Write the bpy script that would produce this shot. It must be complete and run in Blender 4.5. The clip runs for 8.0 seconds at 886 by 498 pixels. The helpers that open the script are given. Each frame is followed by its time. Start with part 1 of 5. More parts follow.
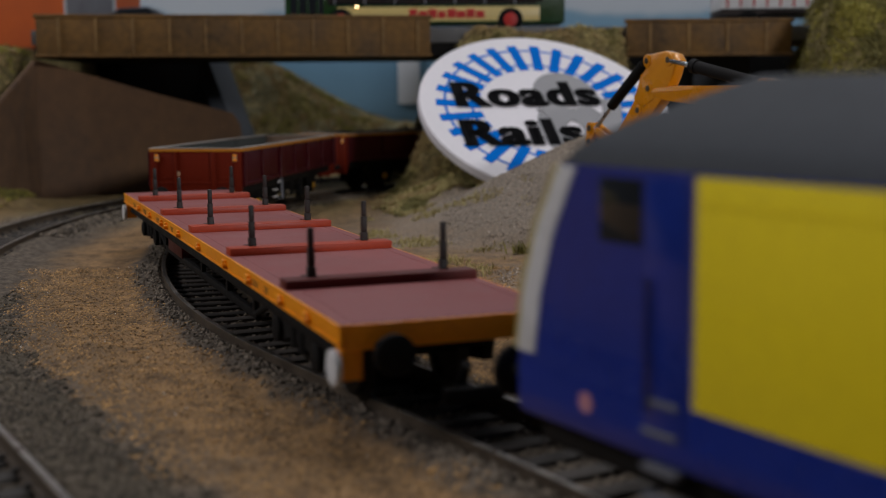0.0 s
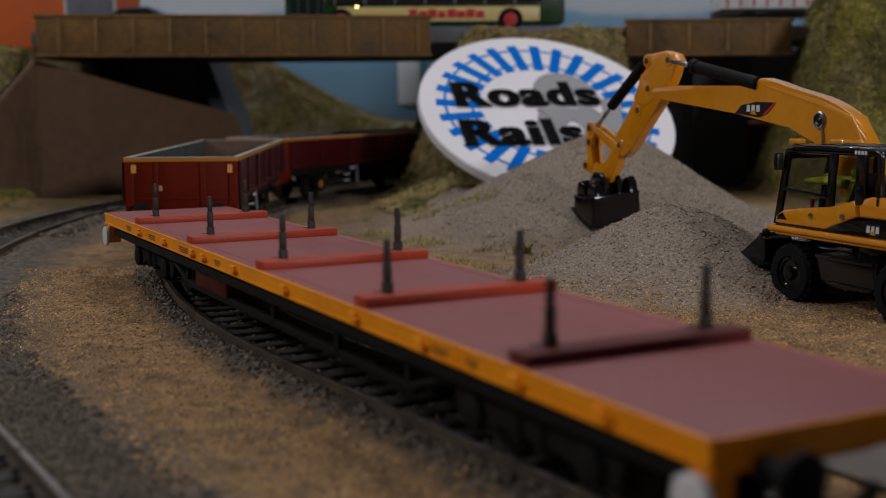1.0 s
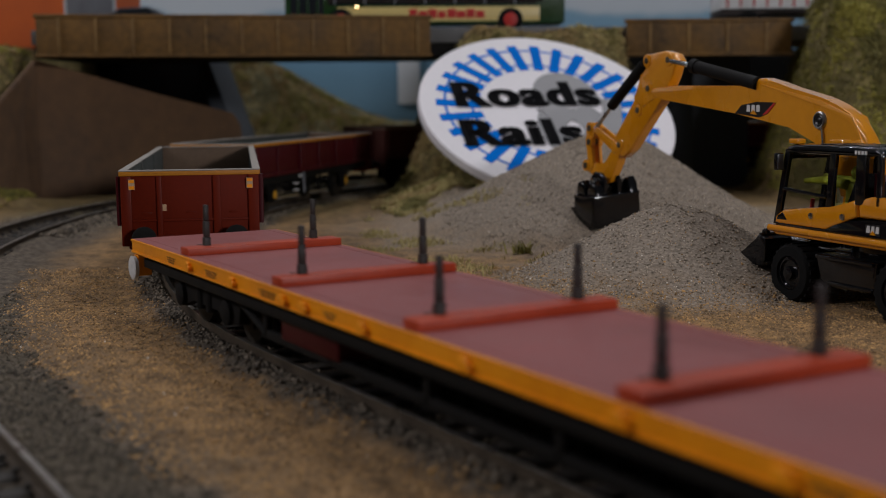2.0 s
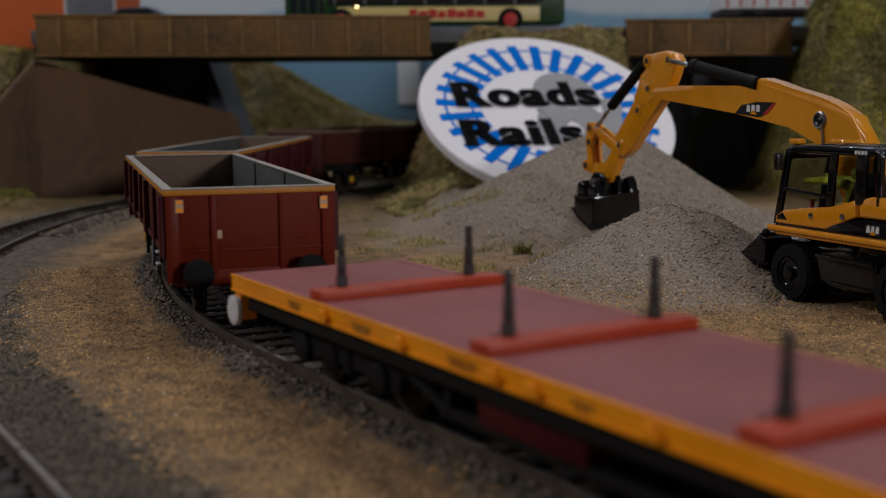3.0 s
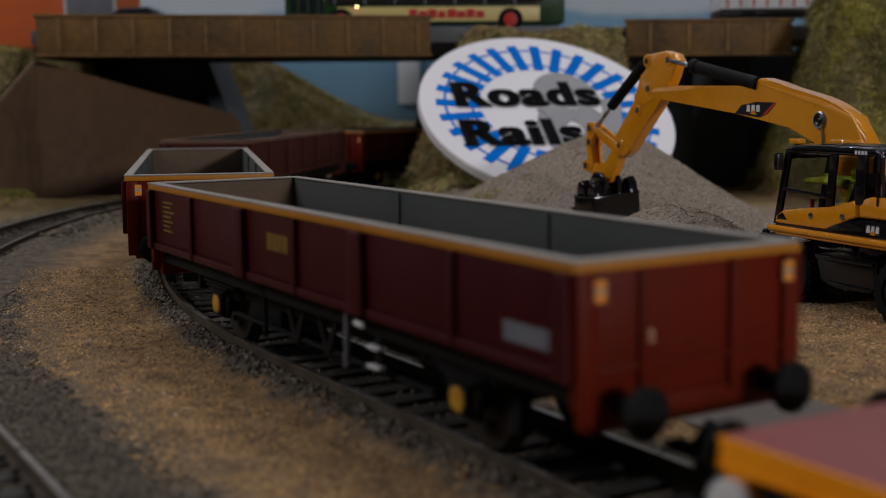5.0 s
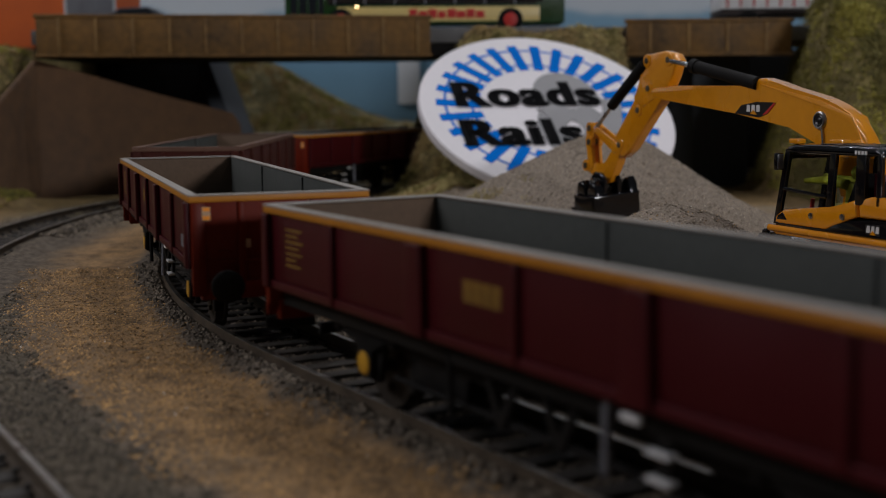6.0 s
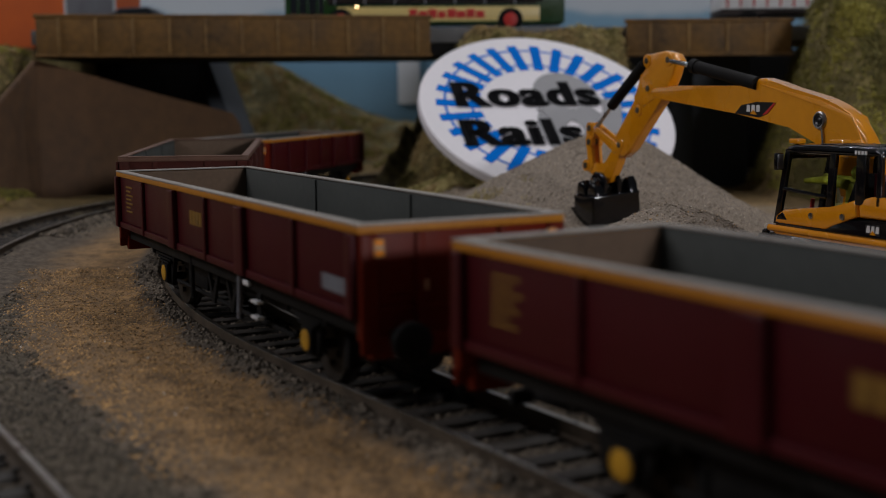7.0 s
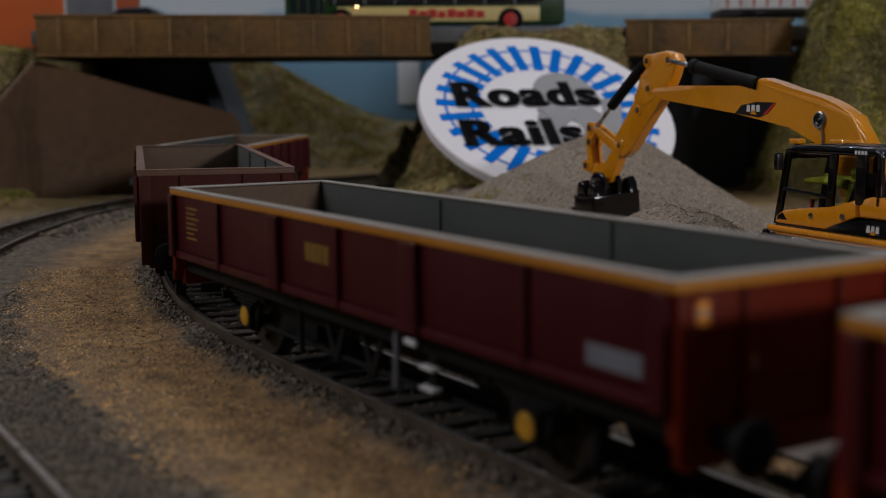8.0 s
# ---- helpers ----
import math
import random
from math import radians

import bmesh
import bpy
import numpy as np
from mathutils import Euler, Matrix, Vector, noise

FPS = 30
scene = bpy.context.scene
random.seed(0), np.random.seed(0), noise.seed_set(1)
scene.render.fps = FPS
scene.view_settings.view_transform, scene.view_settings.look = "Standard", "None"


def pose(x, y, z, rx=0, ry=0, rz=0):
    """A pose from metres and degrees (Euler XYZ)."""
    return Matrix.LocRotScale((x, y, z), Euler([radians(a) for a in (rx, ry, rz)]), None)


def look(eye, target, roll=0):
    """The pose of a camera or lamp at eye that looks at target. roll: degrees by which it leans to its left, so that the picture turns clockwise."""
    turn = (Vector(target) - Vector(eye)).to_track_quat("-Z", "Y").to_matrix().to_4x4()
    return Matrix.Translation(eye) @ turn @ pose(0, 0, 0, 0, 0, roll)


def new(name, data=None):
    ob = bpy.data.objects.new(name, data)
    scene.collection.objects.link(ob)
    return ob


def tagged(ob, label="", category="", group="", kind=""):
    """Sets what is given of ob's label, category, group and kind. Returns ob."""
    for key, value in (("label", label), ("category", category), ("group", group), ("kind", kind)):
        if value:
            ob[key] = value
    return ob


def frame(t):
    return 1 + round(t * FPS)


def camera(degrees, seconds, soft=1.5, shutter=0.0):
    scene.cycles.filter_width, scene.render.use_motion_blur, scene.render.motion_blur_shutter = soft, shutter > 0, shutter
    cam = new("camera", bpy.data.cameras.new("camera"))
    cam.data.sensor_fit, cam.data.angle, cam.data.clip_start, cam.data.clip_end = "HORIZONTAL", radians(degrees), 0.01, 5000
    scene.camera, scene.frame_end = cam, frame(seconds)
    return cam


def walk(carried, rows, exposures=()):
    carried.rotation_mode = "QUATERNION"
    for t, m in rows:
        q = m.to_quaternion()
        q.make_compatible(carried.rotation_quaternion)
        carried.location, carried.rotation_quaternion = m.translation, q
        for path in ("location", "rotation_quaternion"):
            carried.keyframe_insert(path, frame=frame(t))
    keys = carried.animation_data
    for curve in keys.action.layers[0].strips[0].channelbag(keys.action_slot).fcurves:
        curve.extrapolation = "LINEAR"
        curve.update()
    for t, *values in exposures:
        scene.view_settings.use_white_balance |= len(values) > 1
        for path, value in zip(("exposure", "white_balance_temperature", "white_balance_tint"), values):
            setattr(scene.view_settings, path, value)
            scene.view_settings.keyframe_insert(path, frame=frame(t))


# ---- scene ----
MM = 0.001
EYE = (0.0, 0.0, 46.27)
cam = camera(40.37, 8.0, soft=0.95, shutter=0.5)
cam.data.dof.use_dof, cam.data.dof.focus_distance, cam.data.dof.aperture_fstop = True, 0.285, 23.5
view = look([c * MM for c in EYE], (0.0, 1.0, EYE[2] * MM - math.tan(radians(7.235))), -0.394)
walk(cam, [(0.0, view), (8.0, view)], [(0.0, 0.04), (1.0, 0.0), (4.5, -0.05), (8.0, -0.1)])

# ---- light: a dim exhibition hall, unseen lamps overhead, low in front and left ----
world = bpy.data.worlds.new("hall")
scene.world = world
world.use_nodes = True
world.node_tree.nodes["Background"].inputs[0].default_value = (0.80, 0.90, 1.0, 1)
world.node_tree.nodes["Background"].inputs[1].default_value = 0.04


def unseen_lamp(x, y, z, target, size, watts, colour):
    data = bpy.data.lights.new("unseen_lamp", "AREA")
    data.shape, data.size, data.size_y, data.energy, data.color = "RECTANGLE", size[0], size[1], watts, colour
    ob = new("unseen_lamp", data)
    ob.matrix_world = look((x, y, z), target)
    return tagged(ob, "unseen white lamp assumed for the exhibition hall", "ceiling lamp", kind="structure")


# assumed overhead lighting of the hall, kept small for sharp highlights
for lx, ly in ((-0.55, 0.50), (0.85, 0.55), (-0.30, 1.30), (0.75, 1.20)):
    unseen_lamp(lx, ly, 2.3, (lx * 0.2, 0.3 + ly * 0.2, 0), (0.14, 0.14), 4.3, (0.98, 0.962, 1.0))
# far lamps added only to put glints on glossy top edges
for lx in (-0.9, 0.1, 1.1):
    unseen_lamp(lx, 2.5, 2.9, (0, 0.3, 0), (0.06, 0.06), 5.5, (0.98, 0.962, 1.0))
# low unseen lamp along the track, placed to suit the shadows between vehicles
unseen_lamp(1.35, -1.60, 0.50, (0.05, 0.35, 0), (0.30, 0.16), 17.5, (0.98, 0.962, 1.0))
# broad unseen fill added at the left to brighten loco and wagon sides
unseen_lamp(-1.75, 0.05, 1.25, (0.0, 0.35, 0), (1.2, 0.3), 15.0, (0.97, 0.945, 1.0))

# ---- materials ----


def mat(name, a, b=None, rough=0.6, metal=0.0, big=60.0, fine=900.0, mix=0.5, bump=0.15, bump_mm=0.12, coat=0.0, island=0.0, obj=0.0, spec=0.35, coat_rough=0.05):
    """Principled paint, plastic or stone: colours a and b mingled at two scales, fine relief."""
    m = bpy.data.materials.new(name)
    m.use_nodes = True
    n, l = m.node_tree.nodes, m.node_tree.links
    p = n["Principled BSDF"]
    p.inputs["Metallic"].default_value = metal
    p.inputs["Coat Weight"].default_value = coat
    p.inputs["Coat Roughness"].default_value = coat_rough
    p.inputs["Specular IOR Level"].default_value = spec
    b = b or tuple(c * 0.75 for c in a)
    co = n.new("ShaderNodeTexCoord")
    n1, n2 = n.new("ShaderNodeTexNoise"), n.new("ShaderNodeTexNoise")
    for t, s, d in ((n1, big, 4), (n2, fine, 3)):
        t.inputs["Scale"].default_value, t.inputs["Detail"].default_value = s, d
        l.new(co.outputs["Object"], t.inputs["Vector"])
    add = n.new("ShaderNodeMath")
    add.operation = "MULTIPLY_ADD"
    l.new(n1.outputs["Fac"], add.inputs[0])
    add.inputs[1].default_value = 0.6
    sc = n.new("ShaderNodeMath")
    sc.operation = "MULTIPLY"
    l.new(n2.outputs["Fac"], sc.inputs[0])
    sc.inputs[1].default_value = 0.4
    l.new(sc.outputs[0], add.inputs[2])
    last = add.outputs[0]
    for weight, node, out in ((island, "ShaderNodeNewGeometry", "Random Per Island"), (obj, "ShaderNodeObjectInfo", "Random")):
        if weight:
            q, k = n.new(node), n.new("ShaderNodeMath")
            k.operation = "MULTIPLY_ADD"
            l.new(q.outputs[out], k.inputs[0])
            k.inputs[1].default_value = weight
            off = n.new("ShaderNodeMath")
            off.operation = "ADD"
            l.new(last, off.inputs[0])
            off.inputs[1].default_value = -weight / 2
            l.new(off.outputs[0], k.inputs[2])
            last = k.outputs[0]
    ramp = n.new("ShaderNodeValToRGB")
    w = 0.02 + 0.28 * mix
    ramp.color_ramp.elements[0].position, ramp.color_ramp.elements[1].position = 0.5 - w, 0.5 + w
    ramp.color_ramp.elements[0].color, ramp.color_ramp.elements[1].color = (*b, 1), (*a, 1)
    l.new(last, ramp.inputs[0])
    l.new(ramp.outputs[0], p.inputs["Base Color"])
    rr = n.new("ShaderNodeMapRange")
    l.new(n1.outputs["Fac"], rr.inputs[0])
    rr.inputs[1].default_value, rr.inputs[2].default_value = 0.3, 0.7
    rr.inputs[3].default_value, rr.inputs[4].default_value = max(0.02, rough - 0.1), min(1, rough + 0.1)
    l.new(rr.outputs[0], p.inputs["Roughness"])
    if bump:
        bp = n.new("ShaderNodeBump")
        bp.inputs["Strength"].default_value, bp.inputs["Distance"].default_value = bump, bump_mm * MM
        l.new(n2.outputs["Fac"], bp.inputs["Height"])
        l.new(bp.outputs[0], p.inputs["Normal"])
    return m


def glass(name, tint, rough=0.02):
    m = mat(name, tint, tint, rough, bump=0)
    p = m.node_tree.nodes["Principled BSDF"]
    p.inputs["Transmission Weight"].default_value, p.inputs["IOR"].default_value = 1.0, 1.1
    return m


M_grain = mat("sand_grains", (0.54, 0.325, 0.135), (0.13, 0.082, 0.042), 0.85, big=140, fine=1200, mix=0.5, bump=0.2, island=0.45, spec=0.25)
M_gravel = mat("grey_gravel_grains", (0.42, 0.345, 0.265), (0.155, 0.127, 0.098), 0.7, big=60, fine=1200, mix=0.9, bump=0.2, island=0.9, spec=0.3)
M_ballast = mat("dark_ballast_stones", (0.24, 0.195, 0.145), (0.06, 0.048, 0.036), 0.85, big=60, fine=1000, mix=0.8, bump=0.3, island=0.7, spec=0.3)
# the outer line's stones are darker than those of the main line
M_outerballast = mat("black_brown_ballast_stones", (0.14, 0.115, 0.082), (0.04, 0.033, 0.024), 0.85, big=60, fine=1000, mix=0.8, bump=0.3, island=0.7, spec=0.25)
M_sleeper = mat("brown_black_sleeper_plastic", (0.066, 0.056, 0.047), (0.026, 0.022, 0.018), 0.7, big=150, fine=1400, bump=0.4, obj=0.4)
M_wheel = mat("dark_wheel_steel", (0.032, 0.025, 0.018), (0.016, 0.012, 0.009), 0.6, 0.2, big=150, fine=1500, bump=0.3)
M_rail = mat("rusty_rail_side", (0.12, 0.088, 0.058), (0.05, 0.037, 0.026), 0.65, 0.2, big=150, fine=1500, bump=0.3)
M_railtop = mat("polished_nickel_rail_top", (0.42, 0.40, 0.37), (0.25, 0.24, 0.22), 0.35, 1.0, big=200, fine=1500, bump=0.05)
M_deck = mat("dusty_pink_brown_deck_paint", (0.305, 0.088, 0.084), (0.215, 0.056, 0.054), 0.5, big=45, fine=900, mix=0.8, bump=0.15, spec=0.35)
M_bolster = mat("red_oxide_paint", (0.46, 0.055, 0.016), (0.33, 0.036, 0.012), 0.5, big=90, fine=900, mix=0.7, spec=0.3)
# for the foremost bolster, darker and browner than the other four
M_darkbolster = mat("dark_red_brown_paint", (0.13, 0.018, 0.014), (0.08, 0.012, 0.010), 0.6, big=90, fine=900, mix=0.7, spec=0.3)
M_orange = mat("orange_yellow_paint", (1.0, 0.37, 0.004), (0.80, 0.25, 0.004), 0.38, big=70, fine=900, mix=0.7, bump=0.1)
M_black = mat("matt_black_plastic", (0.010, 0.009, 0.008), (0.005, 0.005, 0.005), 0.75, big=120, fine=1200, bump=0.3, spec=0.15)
M_gloss = mat("glossy_black_enamel", (0.007, 0.007, 0.008), (0.004, 0.004, 0.005), 0.14, big=120, fine=330, bump=0.16, bump_mm=0.14, coat=0.45, spec=0.25)
M_rubber = mat("black_rubber", (0.007, 0.007, 0.007), (0.004, 0.004, 0.004), 0.8, big=120, fine=1400, bump=0.4, spec=0.15)
M_stake = mat("black_brown_stake", (0.028, 0.02, 0.017), (0.016, 0.012, 0.011), 0.6, big=150, fine=1200, bump=0.3)
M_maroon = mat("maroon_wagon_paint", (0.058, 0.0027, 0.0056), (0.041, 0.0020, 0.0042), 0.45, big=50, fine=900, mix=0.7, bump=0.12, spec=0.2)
# wagon ends: a brighter, browner red than the sides
M_end = mat("brown_red_wagon_end", (0.138, 0.0122, 0.0028), (0.095, 0.0088, 0.0026), 0.52, big=50, fine=900, mix=0.7, bump=0.12, spec=0.12)
M_weather = mat("weathered_brown_red_paint", (0.070, 0.013, 0.008), (0.030, 0.009, 0.006), 0.75, big=60, fine=800, mix=0.9, bump=0.2, spec=0.2)
M_inside = mat("grey_wagon_inside", (0.068, 0.072, 0.065), (0.041, 0.045, 0.041), 0.7, big=35, fine=700, mix=0.8, bump=0.15)
M_rustin = mat("rusty_brown_inside", (0.15, 0.096, 0.062), (0.085, 0.057, 0.038), 0.75, big=35, fine=700, mix=0.8, bump=0.15)
M_rim = mat("worn_grey_rim_top", (0.33, 0.31, 0.28), (0.22, 0.19, 0.16), 0.55, big=70, fine=900, mix=0.8)
M_rimbrown = mat("rusty_pink_rim", (0.16, 0.085, 0.056), (0.08, 0.04, 0.027), 0.65, big=70, fine=900, mix=0.8)
M_band = mat("dull_orange_band", (0.50, 0.20, 0.012), (0.36, 0.135, 0.01), 0.5, big=60, fine=900, mix=0.7)
M_white = mat("white_plastic", (0.72, 0.72, 0.72), (0.55, 0.55, 0.54), 0.45, big=150, fine=900)
M_labelcream = mat("faded_cream_label", (0.55, 0.38, 0.24), (0.42, 0.26, 0.15), 0.6, big=150, fine=900)
M_quartz = mat("cream_quartz", (0.88, 0.80, 0.70), (0.7, 0.6, 0.5), 0.2, big=150, fine=900)
M_greywhite = mat("pale_grey_panel", (0.17, 0.18, 0.20), (0.12, 0.12, 0.14), 0.55, big=150, fine=900)
M_gold = mat("gold_lettering_paint", (0.24, 0.125, 0.016), (0.15, 0.08, 0.013), 0.55, big=150, fine=900)
M_hub = mat("yellow_axle_cover", (0.62, 0.33, 0.02), (0.4, 0.2, 0.015), 0.5, big=200, fine=900)
M_steel = mat("bright_steel", (0.55, 0.55, 0.56), (0.4, 0.4, 0.4), 0.28, 1.0, big=200, fine=1200, bump=0.05)
M_cat = mat("yellow_orange_enamel", (0.74, 0.285, 0.004), (0.64, 0.235, 0.004), 0.26, big=60, fine=330, mix=0.5, bump=0.22, bump_mm=0.14, coat=1.0, spec=0.45, coat_rough=0.04)
M_catdark = mat("dark_label", (0.016, 0.016, 0.018), None, 0.3, big=90, fine=900, bump=0)
M_red = mat("red_print", (0.50, 0.03, 0.025), None, 0.5, big=90, fine=900, bump=0)
M_glass = glass("clear_cab_plastic", (0.50, 0.51, 0.52))
M_darkglass = mat("dark_glazing", (0.015, 0.017, 0.02), None, 0.08, big=90, fine=500, bump=0, coat=0.5)
M_pink = mat("pale_pink_print", (0.55, 0.25, 0.3), None, 0.5, big=90, fine=900, bump=0)
M_hivis = mat("yellow_green_toy_jacket", (0.38, 0.40, 0.02), None, 0.6, big=90, fine=900)
M_blue = mat("deep_blue_loco_paint", (0.006, 0.027, 0.26), (0.005, 0.021, 0.20), 0.28, big=40, fine=700, bump=0.04, coat=0.4)
M_yellow = mat("lemon_yellow_loco_paint", (0.86, 0.68, 0.012), (0.77, 0.60, 0.012), 0.38, big=30, fine=700, bump=0.04, coat=0.2)
M_paleyellow = mat("faded_yellow_stripe", (0.46, 0.38, 0.12), (0.36, 0.29, 0.09), 0.5, big=60, fine=700, bump=0.04)
M_roof = mat("slate_grey_roof_paint", (0.045, 0.051, 0.059), (0.034, 0.038, 0.045), 0.6, big=30, fine=700, bump=0.1, spec=0.2)
M_signwhite = mat("white_sign_face", (0.80, 0.77, 0.80), (0.72, 0.70, 0.73), 0.5, big=30, fine=900, bump=0.05)
M_signblue = mat("bright_blue_print", (0.001, 0.17, 0.66), (0.001, 0.14, 0.56), 0.8, big=60, fine=900, bump=0, spec=0.02)
M_signgrey = mat("grey_print", (0.27, 0.27, 0.28), (0.24, 0.24, 0.25), 0.5, big=60, fine=900, bump=0)
M_signblack = mat("black_print", (0.005, 0.005, 0.006), None, 0.8, big=60, fine=900, bump=0, spec=0.05)
M_girder = mat("rust_brown_girder", (0.22, 0.115, 0.030), (0.05, 0.029, 0.011), 0.7, big=45, fine=300, mix=0.7, bump=0.3)
M_rustrib = mat("pale_rust_rib", (0.30, 0.175, 0.06), (0.09, 0.052, 0.02), 0.7, big=60, fine=300, mix=0.8, bump=0.3)
M_wall = mat("brown_concrete_wall", (0.155, 0.085, 0.042), (0.075, 0.045, 0.028), 0.85, big=9, fine=160, mix=0.6, bump=0.12)
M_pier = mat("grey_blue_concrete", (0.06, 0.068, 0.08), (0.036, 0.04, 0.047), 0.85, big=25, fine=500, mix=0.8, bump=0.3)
M_road = mat("road_surface", (0.16, 0.16, 0.16), (0.11, 0.11, 0.11), 0.85, big=40, fine=1200, bump=0.4)
M_pave = mat("grey_brown_hardstanding", (0.19, 0.165, 0.145), (0.13, 0.11, 0.095), 0.9, big=40, fine=1500, mix=0.8, bump=0.5)
M_earth = mat("brown_green_earth", (0.17, 0.135, 0.055), (0.06, 0.05, 0.028), 0.95, big=45, fine=700, mix=0.9, bump=0.8, bump_mm=0.6)
M_grass = mat("straw_green_grass_fibre", (0.55, 0.46, 0.20), (0.27, 0.225, 0.09), 0.9, big=30, fine=300, mix=0.9, bump=0, island=0.6, spec=0.2)
M_bush = mat("olive_bush_fibre", (0.30, 0.265, 0.065), (0.10, 0.095, 0.028), 0.9, big=35, fine=300, mix=0.9, bump=0, island=0.8, spec=0.2)
M_brick = mat("orange_brick_paint", (0.62, 0.13, 0.03), (0.5, 0.10, 0.025), 0.8, big=60, fine=900)
M_palegrey = mat("pale_grey_render", (0.5, 0.53, 0.56), (0.42, 0.45, 0.48), 0.8, big=30, fine=700)
M_busgreen = mat("dark_green_bus_paint", (0.012, 0.05, 0.012), (0.01, 0.04, 0.01), 0.3, big=60, fine=700, bump=0, coat=0.3)
M_cream = mat("cream_bus_paint", (0.66, 0.52, 0.20), (0.58, 0.45, 0.17), 0.35, big=60, fine=700, bump=0, coat=0.3)


def backdrop_paint():
    """Painted scenery board: pale overcast sky over soft blue hills."""
    m = bpy.data.materials.new("painted_sky_board")
    m.use_nodes = True
    n, l = m.node_tree.nodes, m.node_tree.links
    co, sep, no, ad, ra = (n.new("ShaderNode" + k) for k in ("TexCoord", "SeparateXYZ", "TexNoise", "Math", "ValToRGB"))
    no.inputs["Scale"].default_value, no.inputs["Detail"].default_value = 9, 3
    l.new(co.outputs["Object"], sep.inputs[0])
    l.new(co.outputs["Object"], no.inputs["Vector"])
    ad.operation = "MULTIPLY_ADD"
    l.new(no.outputs["Fac"], ad.inputs[0])
    ad.inputs[1].default_value = 0.05
    l.new(sep.outputs["Z"], ad.inputs[2])
    ma = n.new("ShaderNodeMapRange")
    l.new(ad.outputs[0], ma.inputs[0])
    ma.inputs[1].default_value, ma.inputs[2].default_value = 0.0, 0.3
    l.new(ma.outputs[0], ra.inputs[0])
    el = ra.color_ramp.elements
    el[0].position, el[0].color = 0.2, (0.09, 0.18, 0.25, 1)
    el[1].position, el[1].color = 1.0, (0.62, 0.66, 0.70, 1)
    for pos, c in ((0.38, (0.15, 0.31, 0.46)), (0.455, (0.2, 0.35, 0.48)), (0.475, (0.50, 0.56, 0.62))):
        e = el.new(pos)
        e.color = (*c, 1)
    l.new(ra.outputs[0], n["Principled BSDF"].inputs["Base Color"])
    n["Principled BSDF"].inputs["Roughness"].default_value = 0.8
    return m


M_sky = backdrop_paint()


def glow(name, colour, strength):
    m = bpy.data.materials.new(name)
    m.use_nodes = True
    p = m.node_tree.nodes["Principled BSDF"]
    p.inputs["Emission Color"].default_value, p.inputs["Emission Strength"].default_value = (*colour, 1), strength
    return m


M_lamp = glow("warm_bulb", (1.0, 0.6, 0.3), 6.0)

# ---- mesh helpers (millimetres) ----


def obj(name, bm, material, smooth=False):
    me = bpy.data.meshes.new(name)
    bmesh.ops.recalc_face_normals(bm, faces=bm.faces)
    bmesh.ops.scale(bm, vec=(MM, MM, MM), verts=bm.verts)
    bm.to_mesh(me)
    bm.free()
    me.materials.append(material)
    if smooth:
        for f in me.polygons:
            f.use_smooth = True
    else:
        me.set_sharp_from_angle(angle=math.radians(42))
    return new(name, me)


def part(name, bm, material, parent, label="", smooth=False):
    ob = obj(name, bm, material, smooth)
    ob.parent = parent
    return tagged(ob, label) if label else ob


def twin(ob, x, y, z, rz=0.0):
    """Another part like ob on the same mesh, moved by millimetres."""
    c = ob.copy()
    scene.collection.objects.link(c)
    c.matrix_basis = Matrix.Translation((x * MM, y * MM, z * MM)) @ pose(0, 0, 0, 0, 0, rz) @ ob.matrix_basis
    return c


def thing(name, m, label, category, group="", kind=""):
    ob = new(name)
    ob.empty_display_size = 0.01
    ob.matrix_world = m
    return tagged(ob, label, category, group, kind)


def B(x0, x1, y0, y1, z0, z1, bevel=0.15, bm=None):
    bm = bm or bmesh.new()
    g = bmesh.ops.create_cube(bm, size=1.0)["verts"]
    for v in g:
        v.co = Vector((x0 + (v.co.x + 0.5) * (x1 - x0), y0 + (v.co.y + 0.5) * (y1 - y0), z0 + (v.co.z + 0.5) * (z1 - z0)))
    if bevel:
        es = list({e for v in g for e in v.link_edges})
        bmesh.ops.bevel(bm, geom=es, offset=min(bevel, 0.3 * min(x1 - x0, y1 - y0, z1 - z0)), segments=2, affect="EDGES", profile=0.5)
    if bevel:
        bm.normal_update()
        for g in bm.faces:
            g.smooth = max(abs(c) for c in g.normal) < 0.998
    return bm


def C(p, q, r, r2=None, n=16, bm=None):
    """A cylinder or cone from p to q."""
    bm = bm or bmesh.new()
    p, q = Vector(p), Vector(q)
    d = q - p
    m = Matrix.Translation((p + q) / 2) @ d.to_track_quat("Z", "Y").to_matrix().to_4x4()
    bmesh.ops.create_cone(bm, cap_ends=True, segments=n, radius1=r, radius2=r if r2 is None else r2, depth=d.length, matrix=m)
    return bm


def lathe(profile, p, axis, n=24, bm=None):
    """Rings of (offset along axis, radius) about axis through p, closed at both ends."""
    bm = bm or bmesh.new()
    m = Matrix.Translation(p) @ Vector(axis).to_track_quat("Z", "Y").to_matrix().to_4x4()
    rings = []
    for o, r in profile:
        rings.append([bm.verts.new(m @ Vector((r * math.cos(2 * math.pi * k / n), r * math.sin(2 * math.pi * k / n), o))) for k in range(n)])
    for a, b in zip(rings, rings[1:]):
        for k in range(n):
            bm.faces.new((a[k], a[(k + 1) % n], b[(k + 1) % n], b[k]))
    bm.faces.new(rings[0])
    bm.faces.new(rings[-1])
    return bm


